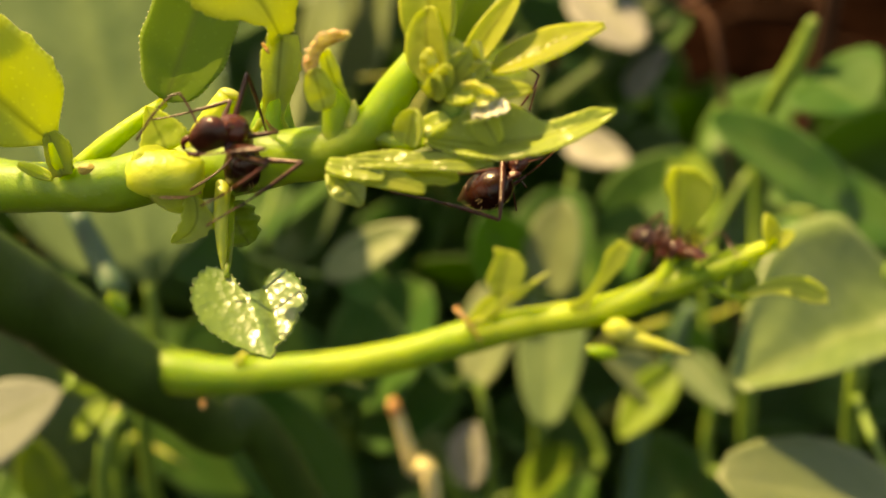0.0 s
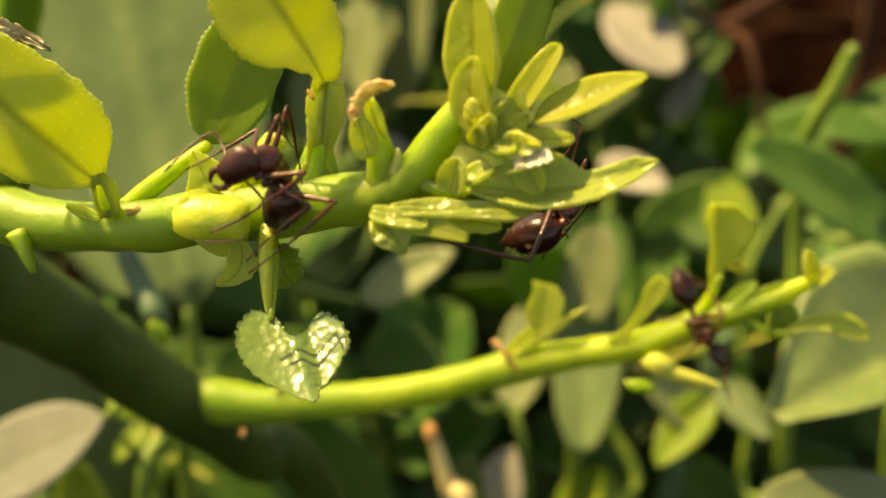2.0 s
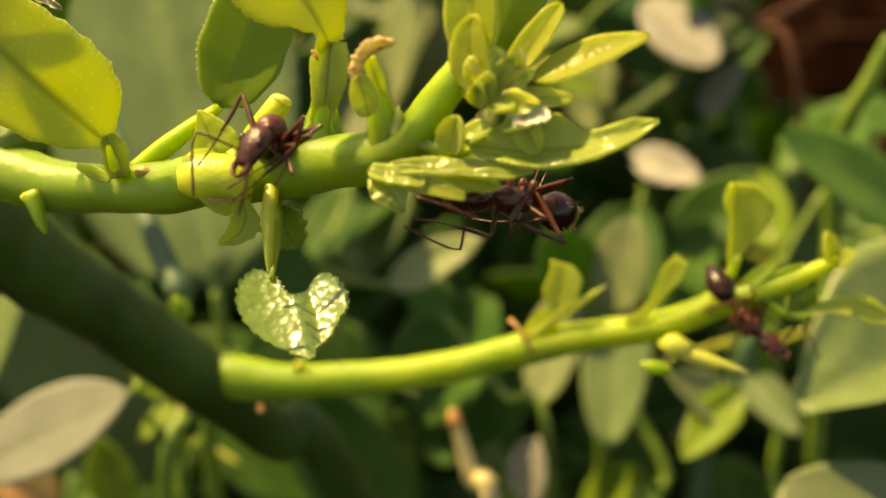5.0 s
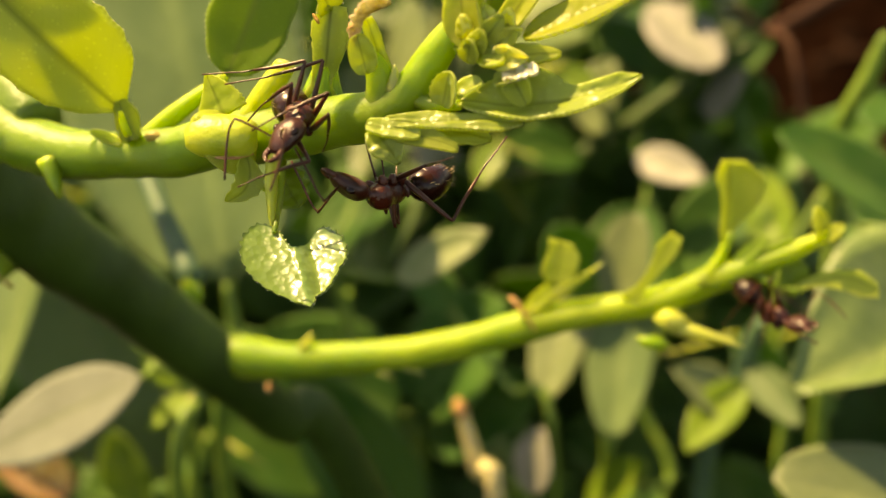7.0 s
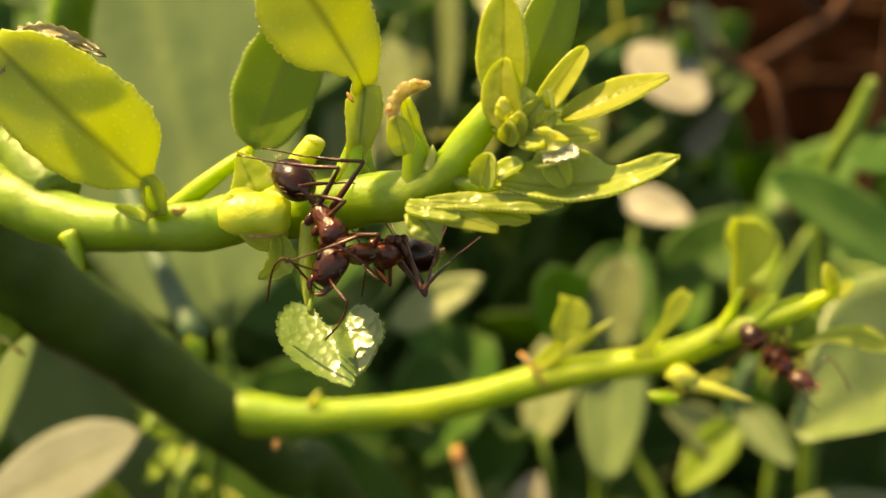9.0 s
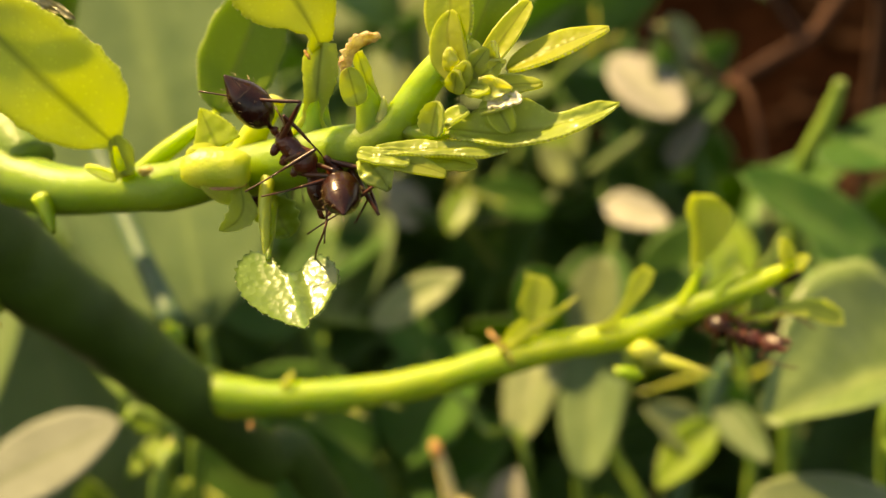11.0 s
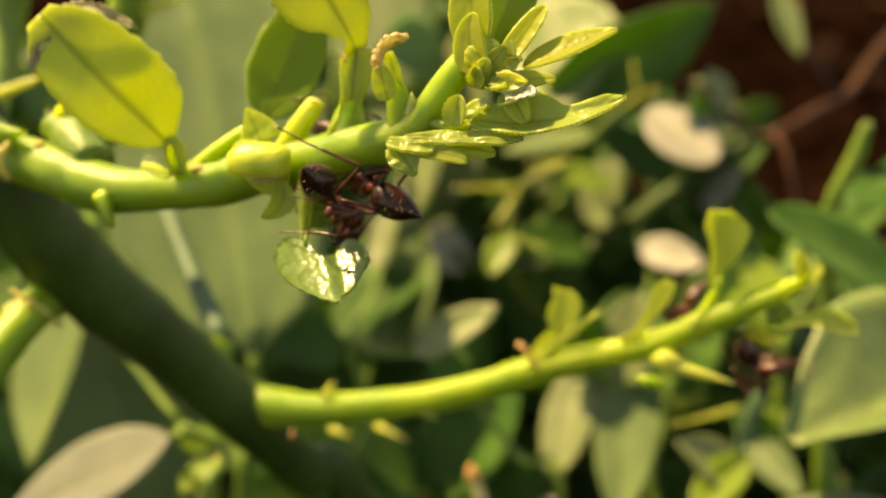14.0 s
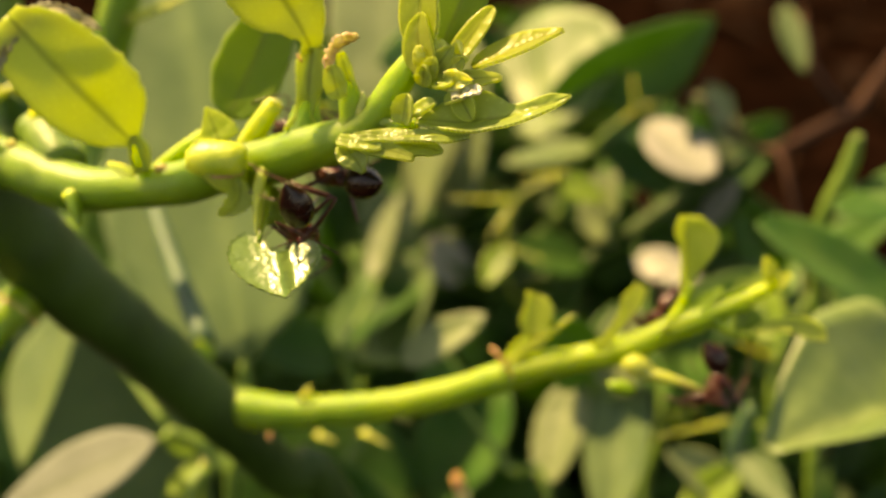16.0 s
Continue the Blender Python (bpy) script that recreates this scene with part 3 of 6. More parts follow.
    part("cut_face", lump((-12.93, 7.60, 0.80), (0.3, 0.6, 0.6), (0.4, 0.9, 0)), THORN, stub)
    part("thorn", tube([(-13.20, 3.85, 0.60), (-13.16, 1.93, -1.60), (-13.12, -0.01, -2.00), (-13.03, -1.58, -2.10)], [0.5, 0.38, 0.28, 0.05], 5, 10), BUD, near, "yellow-green pointed thorn")
    heart = part("leaf", heart_blade((-11.80, -2.02, -2.80), (-10.34, -5.04, -5.50)), SHINY, near, "glossy crinkled heart-shaped leaf with ragged edge")
    part("beaded_rim", beads(EDGE, 0.07), GLAND, heart, "tiny pale oil glands")
    part("leaf_stalk", tube([(-13.18, 2.30, 0.40), (-12.90, 0.40, -0.80), (-12.84, -1.50, -2.60)], [0.4, 0.22, 0.14], 4, 8), TWIG, heart)
    part("torn_leaf", blade((-13.25, 1.98, 0.40), (-12.16, -0.24, 0.80), 2.3, roll=-15, teeth=0.12, count=4, waves=1.0, blunt=0.45), FRESH, near, "small torn leaf remnant")

    # the growing tip
    tip = part("shoot_tip", lump((-1.63, 8.34, -5.20), (1.5, 1.0, 0.9), (0.8, 0.3, 0), dent=0.3), TWIG, near, "knobbly growing tip")
    leaf("leaf", near, TENDER, "", (-2.54, 8.61, -5.50), (-2.56, 14.51, -7.00), 2.7, None, face=(-0.4, 0.4, -0.8), fold=10, glands=0.095, teeth=0.028, count=20, blunt=0.6, peak=1.0)
    leaf("leaf", near, TENDER, "", (-2.05, 7.75, -6.00), (-2.55, 11.40, -6.40), 2.0, None, face=(-0.5, 0.3, -0.8), fold=12, blunt=0.55, sway=0.4)
    leaf("leaf", near, FRESH, "", (-1.90, 9.09, -4.50), (0.84, 16.29, -3.60), 2.9, None, face=(0.35, -0.3, -0.85), fold=6, glands=0.085, teeth=0.028, count=24, blunt=0.45)
    leaf("leaf", near, TENDER, "", (-0.94, 8.61, -5.40), (1.52, 12.02, -5.00), 1.15, None, roll=5, fold=14, blunt=0.45, glands=0.06)
    leaf("leaf", near, TENDER, "pointed yellow-green leaf with beaded edge", (0.33, 8.41, -5.40), (5.60, 10.50, -5.40), 1.75, None, face=(-0.3, 0.6, -0.75), fold=14, glands=0.1, teeth=0.035, count=24, blunt=0.85, peak=0.8, sway=0.1)
    rng = random.Random(5)
    for k in range(9):
        q = Vector((-1.38, 7.99, -5.90)) + Vector((rng.uniform(-1.1, 1.1), rng.uniform(-0.7, 0.7), rng.uniform(-0.3, 0.2)))
        d = Vector((rng.uniform(-0.6, 1.0), rng.uniform(-0.4, 1.0), rng.uniform(-0.5, 0.0))).normalized()
        ln = rng.uniform(1.1, 1.8)
        part("leaflet", blade(q, q + d * ln, ln * rng.uniform(0.5, 0.7), roll=rng.uniform(-50, 50), fold=rng.uniform(-25, 30), bend=rng.uniform(-0.1, 0.2), curl=rng.uniform(-0.1, 0.3), blunt=0.75, peak=0.7, rows=9, cols=4,
                              thick=0.26, teeth=0.06, count=3, waves=1.4, seed=k * 2.3), SPROUT, tip)
    for k, (a, b, w) in enumerate((((-1.93, 7.89, -6.00), (-0.71, 9.37, -6.60), 1.1), ((-2.22, 7.60, -6.20), (-1.68, 8.68, -6.80), 0.9), ((-1.52, 7.61, -6.00), (-0.01, 8.69, -6.40), 1.1),
                                   ((-1.10, 7.47, -6.00), (2.14, 7.58, -6.20), 0.9), ((-1.80, 7.32, -6.20), (-0.57, 7.16, -6.80), 0.8), ((-2.35, 7.19, -6.00), (-2.23, 8.27, -6.80), 0.9))):
        leaf("leaflet", tip, YOUNG, "", a, b, w, None, roll=-20 + 10 * k, fold=14, blunt=0.65, peak=0.7, rows=12, cols=5, seed=k, teeth=0.05, count=5, waves=1.0)
    boat = leaf("leaf", near, CRISP, "boat-shaped leaf with an upturned nibbled tip", (-2.91, 5.32, -5.20), (6.09, 6.55, -6.00), 2.0, None, roll=0, face=(-0.1, 0.55, -0.8), fold=20, sway=-0.95, teeth=0.02, count=30, glands=0.07, left=(0.3, 0.9, 1.6, 1.9, 1.75, 0.75, 0.66, 0.6, 0.08), right=(0.3, 0.7, 1.0, 1.15, 1.15, 1.1, 0.9, 0.6, 0.08), waves=0.6, rows=40)
    part("leaf_stalk", tube([(-5.81, 5.83, -3.80), (-4.05, 5.10, -4.80), (-2.77, 5.21, -5.20)], [0.6, 0.4, 0.3], 5, 8), TWIG, boat)
    leaf("leaflet", near, CRISP, "", (-3.62, 5.10, -5.40), (-3.25, 6.72, -6.20), 1.4, None, roll=20, fold=25, blunt=0.45, teeth=0.05, count=5)
    leaf("leaflet", near, CRISP, "", (-2.91, 5.52, -5.60), (-1.65, 6.21, -6.00), 1.1, None, roll=40, fold=30, blunt=0.45)
    leaf("leaflet", near, CRISP, "small glossy folded leaflet", (-1.10, 6.15, -6.20), (0.72, 6.58, -6.80), 0.9, None, face=(-0.35, 0.6, -0.7), fold=28, blunt=0.45)
    leaf("leaflet", near, YOUNG, "", (-0.28, 6.62, -6.40), (0.54, 5.09, -6.60), 1.3, None, roll=-20, fold=25, blunt=0.5)
    part("eaten_flake", blade((-0.71, 6.52, -6.60), (1.06, 6.78, -6.90), 0.75, face=(-0.32, 0.62, -0.7), fold=10, blunt=0.35, teeth=0.16, count=5, waves=2.0, rows=26, thick=0.16), FLAKE, near, "pale dry glossy flake of an eaten leaf")
    narrow = leaf("leaf", near, CRISP, "narrow green leaf with rolled glossy edge", (-6.52, 4.20, -5.60), (0.33, 4.21, -6.30), 1.4, None, fold=8, bend=0.1, teeth=0.025, count=14, waves=1.0, rows=34, face=(-0.2, 0.6, -0.75), glands=0.05,
                  left=(0.25, 0.55, 0.62, 0.5, 0.45, 0.3, 0.1), right=(0.3, 0.42, 0.4, 0.5, 0.55, 0.6, 0.12))
    part("folded_half", blade((-4.75, 4.01, -5.40), (-1.25, 3.44, -5.80), 1.0, roll=15, fold=10, waves=1.4, teeth=0.1, count=4, blunt=0.5), YOUNG, narrow)
    leaf("leaf", near, FRESH, "", (-6.16, 4.45, -2.60), (-3.78, 5.33, -3.20), 1.2, None, roll=30, fold=15, blunt=0.5)
    low = leaf("leaf", near, CRISP, "small cupped green leaf", (-7.20, 3.91, -5.30), (-5.83, 2.21, -5.80), 2.3, None, face=(0.25, 0.1, -0.95), fold=10, bend=0.25, waves=0.8, left=(0.4, 1.0, 1.2, 1.05, 0.6, 0.15), right=(0.5, 0.75, 0.9, 0.85, 0.5, 0.15))
    part("upper_lobe", blade((-7.49, 4.09, -5.60), (-4.72, 3.59, -6.20), 0.8, face=(-0.25, 0.6, -0.75), fold=16, waves=1.0, teeth=0.04, count=6, blunt=0.4), CRISP, low)
    part("pointed_lobe", blade((-6.13, 3.73, -5.90), (-2.83, 2.92, -6.30), 0.85, roll=10, fold=12, sway=0.15, blunt=0.55, peak=0.6), YOUNG, low)

    # leaves, thorns and buds of the far twig
    sp = leaf("leaf", far, YOUNG, "small notched leaf on a winged stalk", (2.32, -6.95, 27.00), (3.06, -3.59, 26.40), 2.9, None, roll=10, fold=8, left=(0.4, 1.0, 1.1, 1.0, 0.9, 1.1), right=(0.4, 1.2, 1.6, 1.6, 1.5, 0.7), teeth=0.04, count=9)
    part("winged_stalk", blade((0.01, -9.65, 28.30), (2.65, -6.53, 27.00), 1.0, roll=10), YOUNG, sp)
    part("thorn", tube([(0.47, -9.40, 28.40), (3.35, -7.22, 27.20), (6.05, -5.14, 26.20)], [0.55, 0.4, 0.05], 4, 8), THORN, far, "pale green straight thorn")
    part("thorn", tube([(-0.93, -8.00, 27.80), (0.06, -9.16, 27.40), (1.03, -10.64, 27.40)], [0.2, 0.18, 0.08], 4, 8, 0.15), DRY, far, "short brown dried thorn")
    part("thorn", tube([(-18.05, -12.96, 32.00), (-17.22, -11.63, 31.60)], [0.45, 0.06], 3, 8), THORN, far)
    part("thorn", tube([(-9.49, -14.05, 31.00), (-7.96, -14.73, 30.80)], [0.4, 0.06], 3, 8), THORN, far)
    part("leaf_scar", lump((1.70, -10.17, 27.90), (0.5, 0.4, 0.35), seed=3), SCAR, far)
    stalk = part("winged_stalk", blade((8.00, -8.06, 25.60), (11.20, -2.79, 24.40), 1.5, roll=5, fold=8, sway=-0.2, left=(0.9, 0.4, 0.35, 0.5, 0.75, 0.3), right=(0.9, 0.45, 0.4, 0.6, 0.85, 0.7)), YOUNG, far, "")
    tall = leaf("leaf", far, YOUNG, "upright narrow young leaf", (14.75, -3.45, 24.00), (14.72, 2.65, 22.60), 2.1, None, roll=0, fold=14, left=(0.3, 0.4, 0.35, 0.5, 0.9, 0.5), right=(0.3, 0.7, 1.7, 2.5, 2.6, 1.2))
    part("leaf_stalk", tube([(13.36, -6.61, 24.40), (14.44, -4.58, 24.00), (15.16, -2.56, 23.60)], [0.8, 0.45, 0.28], 4, 8), SAPLING, tall)
    leaf("leaf", far, YOUNG, "", (21.18, -2.79, 22.00), (20.70, -0.63, 21.60), 1.4, None, roll=-30, fold=20)
    leaf("leaf", far, YOUNG, "", (21.39, -3.01, 22.00), (22.67, -1.93, 21.40), 1.0, None, roll=30, fold=20)
    leaf("leaf", far, FRESH, "", (18.92, -4.55, 22.80), (19.85, -7.18, 23.40), 2.6, None, roll=20, fold=15)
    leaf("leaf", far, FRESH, "", (15.29, -5.25, 23.60), (17.62, -3.02, 22.80), 1.0, None, roll=30, fold=20)
    leaf("leaf", far, FRESH, "", (16.37, -5.24, 23.40), (19.52, -3.01, 22.40), 1.3, None, roll=-20, fold=20)
    ser = leaf("leaf", far, YOUNG, "small serrated yellow-green leaf", (19.73, -6.52, 22.40), (25.28, -6.44, 22.00), 1.9, None, roll=10, sway=0.9, fold=10, teeth=0.07, count=12, left=(0.3, 0.35, 0.4, 0.5, 0.6, 0.3), right=(0.3, 0.5, 0.8, 1.1, 1.2, 0.7))
    part("leaf_stalk", tube([(16.79, -5.46, 23.20), (18.46, -6.54, 22.60), (20.16, -6.61, 22.40)], [0.5, 0.35, 0.25], 4, 8), TWIG, ser)
    knob = part("bud", lump((11.14, -9.26, 24.40), (1.2, 0.85, 0.8), (1, -0.3, 0), dent=0.35, seed=5), THORN, far, "yellow axillary bud")
    part("thorn", tube([(11.59, -9.79, 24.40), (13.79, -10.28, 24.00), (16.30, -11.01, 23.60)], [0.6, 0.42, 0.05], 4, 8), THORN, far, "pale yellow thorn")
    part("bud", lump((9.82, -10.98, 25.00), (1.2, 0.5, 0.5), (1, -0.2, 0), dent=0.2, seed=8), TWIG, far)
    rng = random.Random(12)
    line = smooth_line([(-23.49, -14.05, 34.00), (-12.18, -13.53, 32.00), (0.45, -10.37, 29.00), (9.83, -8.04, 26.00), (18.08, -4.56, 23.00)], 12)
    for k in range(16):
        c = Vector(rng.choice(line)) + Vector((rng.uniform(-0.5, 0.5), rng.uniform(-0.3, 0.95), -1.0 + rng.uniform(0, 0.25)))
        part("wart", lump(c, (rng.uniform(0.14, 0.26), 0.11, 0.14), (1, 0.1, 0), 7, 5, 0.2, k), THORN, far)
    line = smooth_line([(-38.71, 1.69, 17.00), (-35.76, -3.02, 22.00), (-31.45, -8.19, 28.00), (-26.49, -14.13, 34.00)], 14)
    for k in range(26):
        a = rng.uniform(-1.2, 1.2)
        c = Vector(rng.choice(line)) + Vector((math.sin(a) * 1.9, math.sin(a) * 2.2, -math.cos(a) * 2.95))
        part("lenticel", lump(c, (rng.uniform(0.15, 0.3), 0.1, 0.16), (0.6, -0.7, 0.2), 7, 5, 0.2, k), SCAR, shrub)
    # along the stem
    long = part("thorn", tube([(-28.92, -8.26, 38.00), (-33.33, -2.16, 43.00), (-37.38, 3.95, 48.00), (-41.33, 10.61, 53.00)], [1.15, 1.02, 0.88, 0.7], 6, 10), BLUISH, shrub, "long waxy blue-green thorn")
    part("bud", lump((-28.58, -8.88, 36.50), (1.2, 0.75, 0.75), (0.6, -0.8, 0), dent=0.2), TWIG, shrub)
    part("leaf_scar", lump((-20.90, -16.22, 32.00), (0.4, 0.22, 0.22), (0.1, 1, 0), dent=0.3), DRY, shrub, "brown bud scar")
    part("thorn", tube([(-39.86, 9.00, 10.00), (-37.37, 7.10, 8.50), (-34.85, 6.95, 7.60)], [1.0, 0.9, 0.05], 4, 10), TWIG, shrub)
    for k, q in enumerate(((-38.40, -4.52, 15.40), (-37.48, -5.03, 15.60), (-36.83, -5.63, 16.20), (-36.42, -6.41, 17.20), (-39.14, -4.17, 15.80))):
        part("leaf_scar", lump(q, (0.55, 0.22, 0.25), (0.8, -0.6, 0), 9, 6, 0.4, k), SCAR, side)
    part("leaf_scar", lump((-39.43, -5.38, 17.50), (1.5, 0.7, 0.7), (1, 0.3, 0), dent=0.3), SCAR, shrub)


citrus_shrub()


# ---- shoots behind ----
def shoot(name, label, root, stem, leaves, radius=0.9, bark=STALK, spikes=()):
    """A stalk that rises from the ground through the plan points, with its leaves: (base, tip, width, material, options)."""
    foot = to_ground(stem[0], root)
    ob = thing(name, foot, label, "shrub", "citrus shoots behind")
    stalk = part("stem", tube([foot, *stem], [radius * 1.3] + [radius] * (len(stem) - 1) + [radius * 0.6], 6, 9), bark, ob)
    for k, (base, tip, width, mat, opts) in enumerate(leaves):
        opts = dict(opts, roll=opts["roll"] * 0.4)
        facing = opts.pop("face", (-0.4, 0.74, -0.5) if mat in (PALE, SAGE) else (-0.3, 0.62, -0.75))
        lf = part("leaf", blade(base, tip, width, rows=16, cols=6, thick=0.25, seed=k * 1.7, face=facing, **opts), mat, ob)
        near = min(smooth_line([foot, *stem], 8), key=lambda q: (Vector(q) - Vector(base)).length)
        part("leaf_stalk", tube([Vector(near), (Vector(near) + Vector(base)) / 2 + Vector((0, -0.6, 0.4)), Vector(base)], [0.5, 0.45, 0.35], 4, 7), bark, lf)
    for a, b in spikes:
        part("thorn", tube([a, b], [0.45, 0.05], 3, 7), THORN, ob)
    return ob


shoot("citrus_shoot", "citrus shoot with very broad dull grey-green leaves", 0.0, [(-33.35, -34.11, 66.00), (-31.31, -18.06, 62.00), (-31.62, -10.31, 60.00)],
      [((-30.96, -10.30, 60.00), (-45.55, 44.50, 70.00), 31, DULL, dict(roll=20, fold=8, blunt=0.55)),
       ((-43.46, -36.65, 78.00), (-61.63, 0.91, 70.00), 18, DULL, dict(roll=-25, fold=14, blunt=0.55))])
shoot("citrus_shoot", "citrus shoot with pale sunlit leaves low in the shrub", -0.01, [(-34.75, -34.56, 52.00), (-32.08, -20.72, 50.00), (-36.11, -17.23, 49.00)],
      [((-35.96, -17.99, 45.00), (-52.40, -26.12, 44.00), 9.0, SILVER, dict(roll=0, fold=6, blunt=0.8, peak=0.9)),
       ((-49.49, -3.46, 55.00), (-54.00, -22.39, 53.00), 8.6, GREY, dict(roll=0, fold=8, left=(0.5, 3.6, 5.0, 5.0, 4.0, 2.4, 0.4), right=(0.5, 5.0, 8.0, 9.0, 8.0, 5.0, 0.6), face=(-0.4, 0.75, -0.5)))], 0.8, STALK,
      [((-31.99, -19.55, 50.00), (-33.42, -23.31, 47.00)), ((-21.17, -17.67, 52.00), (-18.53, -18.41, 51.00)), ((-16.35, -17.26, 52.00), (-12.87, -18.66, 51.00))])
shoot("citrus_shoot", "citrus shoot with curled dark green leaves", 0.01, [(-22.65, -36.24, 80.00), (-20.81, -18.82, 76.00), (-23.07, -9.00, 72.00)],
      [((-20.57, 0.16, 84.00), (-18.33, 11.85, 88.00), 5.0, SAGE, dict(roll=10, fold=16, blunt=0.5, sway=0.6)),
       ((-26.06, -8.75, 82.00), (-14.29, -0.40, 84.00), 9.5, MATURE, dict(roll=10, fold=16, blunt=0.45, sway=1.0)),
       ((-22.09, -10.61, 86.00), (-13.68, 2.17, 84.00), 13, DULL, dict(roll=-20, fold=20, blunt=0.5)),
       ((-23.04, -10.38, 72.00), (-33.42, -7.79, 66.00), 8, MATURE, dict(roll=30, fold=15)),
       ((-14.09, -10.13, 64.00), (-4.13, -4.67, 61.00), 4.4, SAGE, dict(roll=0, face=(-0.2, 0.4, -0.88), fold=8, blunt=0.75, waves=0.5))])
shoot("citrus_shoot", "thorny yellow-green citrus shoot with ochre thorns", 0.0, [(14.25, -34.52, 122.00), (4.05, -12.93, 114.00), (-4.05, 0.53, 92.00), (-3.95, 5.13, 89.00), (-2.47, 11.29, 88.00), (4.27, 14.53, 86.00)],
      [((-3.89, 5.05, 88.00), (-6.26, -0.45, 85.00), 4, FRESH, dict(roll=20)), ((3.16, 13.92, 86.00), (9.05, 10.70, 84.00), 3.5, FRESH, dict(roll=-20))], 0.6, OCHRE,
      [((-2.47, 11.29, 88.00), (-11.31, 11.10, 85.00)), ((-2.69, 10.98, 88.00), (-6.50, 5.14, 85.00)), ((4.04, 14.52, 86.00), (-1.57, 13.63, 83.00)), ((-3.94, 4.98, 89.00), (2.18, 2.69, 86.00))])
shoot("citrus_shoot", "dark citrus stem with oval pale leaves", 0.02, [(-21.25, -4.25, 104.00), (-4.40, 0.04, 102.00), (7.77, 4.06, 99.00), (17.84, 11.02, 96.00), (29.10, 18.60, 94.00)],
      [((23.35, 14.53, 88.00), (15.11, 23.06, 95.00), 7.4, PALE, dict(roll=0, fold=2, peak=1.0, blunt=0.55, waves=0.0)),
       ((10.48, 5.46, 96.00), (7.66, 14.96, 90.00), 8.5, SAGE, dict(roll=-10, fold=8, blunt=0.55)),
       ((27.42, 17.94, 106.00), (23.29, 30.09, 110.00), 8, SAGE, dict(roll=10, fold=12)),
       ((13.21, 3.54, 86.00), (21.10, 0.63, 82.00), 4.6, PALE, dict(roll=0, face=(-0.2, 0.42, -0.88), fold=8, blunt=0.7)),
       ((22.62, 8.52, 96.00), (27.28, 14.87, 94.00), 4.6, PALE, dict(roll=0, face=(-0.35, 0.6, -0.7), fold=6, blunt=0.6)),
       ((7.36, 6.71, 97.00), (10.60, 15.75, 93.00), 8.0, SAGE, dict(roll=0, face=(-0.3, 0.6, -0.7), fold=8, blunt=0.55)),
       ((-10.81, 0.71, 100.00), (-15.59, 7.05, 98.00), 6, PALE, dict(roll=0, fold=4)),
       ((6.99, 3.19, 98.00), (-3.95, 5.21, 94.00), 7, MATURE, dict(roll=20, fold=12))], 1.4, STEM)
shoot("citrus_shoot", "citrus shoot with wide light green leaf", 0.02, [(8.12, -33.61, 120.00), (4.29, 10.44, 116.00), (-5.36, 25.86, 112.00)],
      [((-7.30, 28.91, 114.00), (12.18, 37.47, 106.00), 26, GREY, dict(roll=-20, fold=8, blunt=0.55)),
       ((-9.55, 23.77, 110.00), (12.12, 25.65, 102.00), 8, FRESH, dict(roll=10, fold=10, blunt=0.6)),
       ((-2.70, 23.20, 112.00), (-16.81, 17.97, 106.00), 12, MATURE, dict(roll=30, fold=12, blunt=0.5)),
       ((-23.11, 27.74, 112.00), (-28.77, 66.85, 114.00), 21, SAGE, dict(roll=10, fold=8, blunt=0.5))], 1.0, STALK,
      [((12.29, 26.77, 108.00), (14.28, 32.75, 106.00)), ((12.29, 26.77, 108.00), (17.60, 28.06, 106.00))])
shoot("citrus_shoot", "citrus shoot with a large dark green leaf", 0.01, [(34.17, -33.76, 78.00), (34.26, -8.05, 74.00), (33.62, 5.01, 70.00), (36.02, 12.36, 66.00), (36.86, 15.88, 64.00)],
      [((43.19, -4.08, 66.00), (25.24, 5.67, 60.00), 11, MATURE, dict(roll=-35, fold=10, blunt=0.55)),
       ((37.24, 10.44, 66.00), (41.78, 6.65, 60.00), 12, MATURE, dict(roll=20, fold=12))], 1.0, STALK, [((36.76, 14.65, 65.00), (37.11, 16.01, 64.00))])
shoot("citrus_shoot", "citrus shoot with big sunlit pale green leaves", 0.02, [(39.71, -29.94, 58.00), (39.46, -15.60, 52.00), (39.58, -7.73, 48.00)],
      [((42.14, -11.47, 48.00), (23.10, -16.97, 40.00), 11, GREY, dict(roll=0, fold=34, left=(2.2, 4.7, 5.6, 5.6, 5.1, 4.0, 1.3), right=(3.3, 8.9, 11.2, 10.7, 8.4, 4.7, 1.1), waves=0.9)),
       ((39.15, -28.77, 40.00), (21.01, -23.83, 36.00), 11, SAGE, dict(roll=0, fold=8, blunt=0.5, face=(-0.35, 0.7, -0.6)))])
shoot("citrus_shoot", "light green leafy citrus shoot below", 0.0, [(20.68, -33.90, 76.00), (23.55, -23.99, 72.00), (24.61, -17.92, 70.00), (25.63, -14.55, 68.00)],
      [((23.97, -21.81, 70.00), (17.14, -28.17, 64.00), 5, FRESH, dict(roll=20, fold=15)),
       ((24.61, -19.86, 70.00), (29.32, -25.32, 64.00), 4, DULL, dict(roll=-20, fold=15)),
       ((23.33, -25.04, 70.00), (16.14, -19.90, 68.00), 6, SAGE, dict(roll=20, fold=20))], 1.2, BLUISH, [((23.34, -16.33, 70.00), (14.76, -18.17, 66.00))])
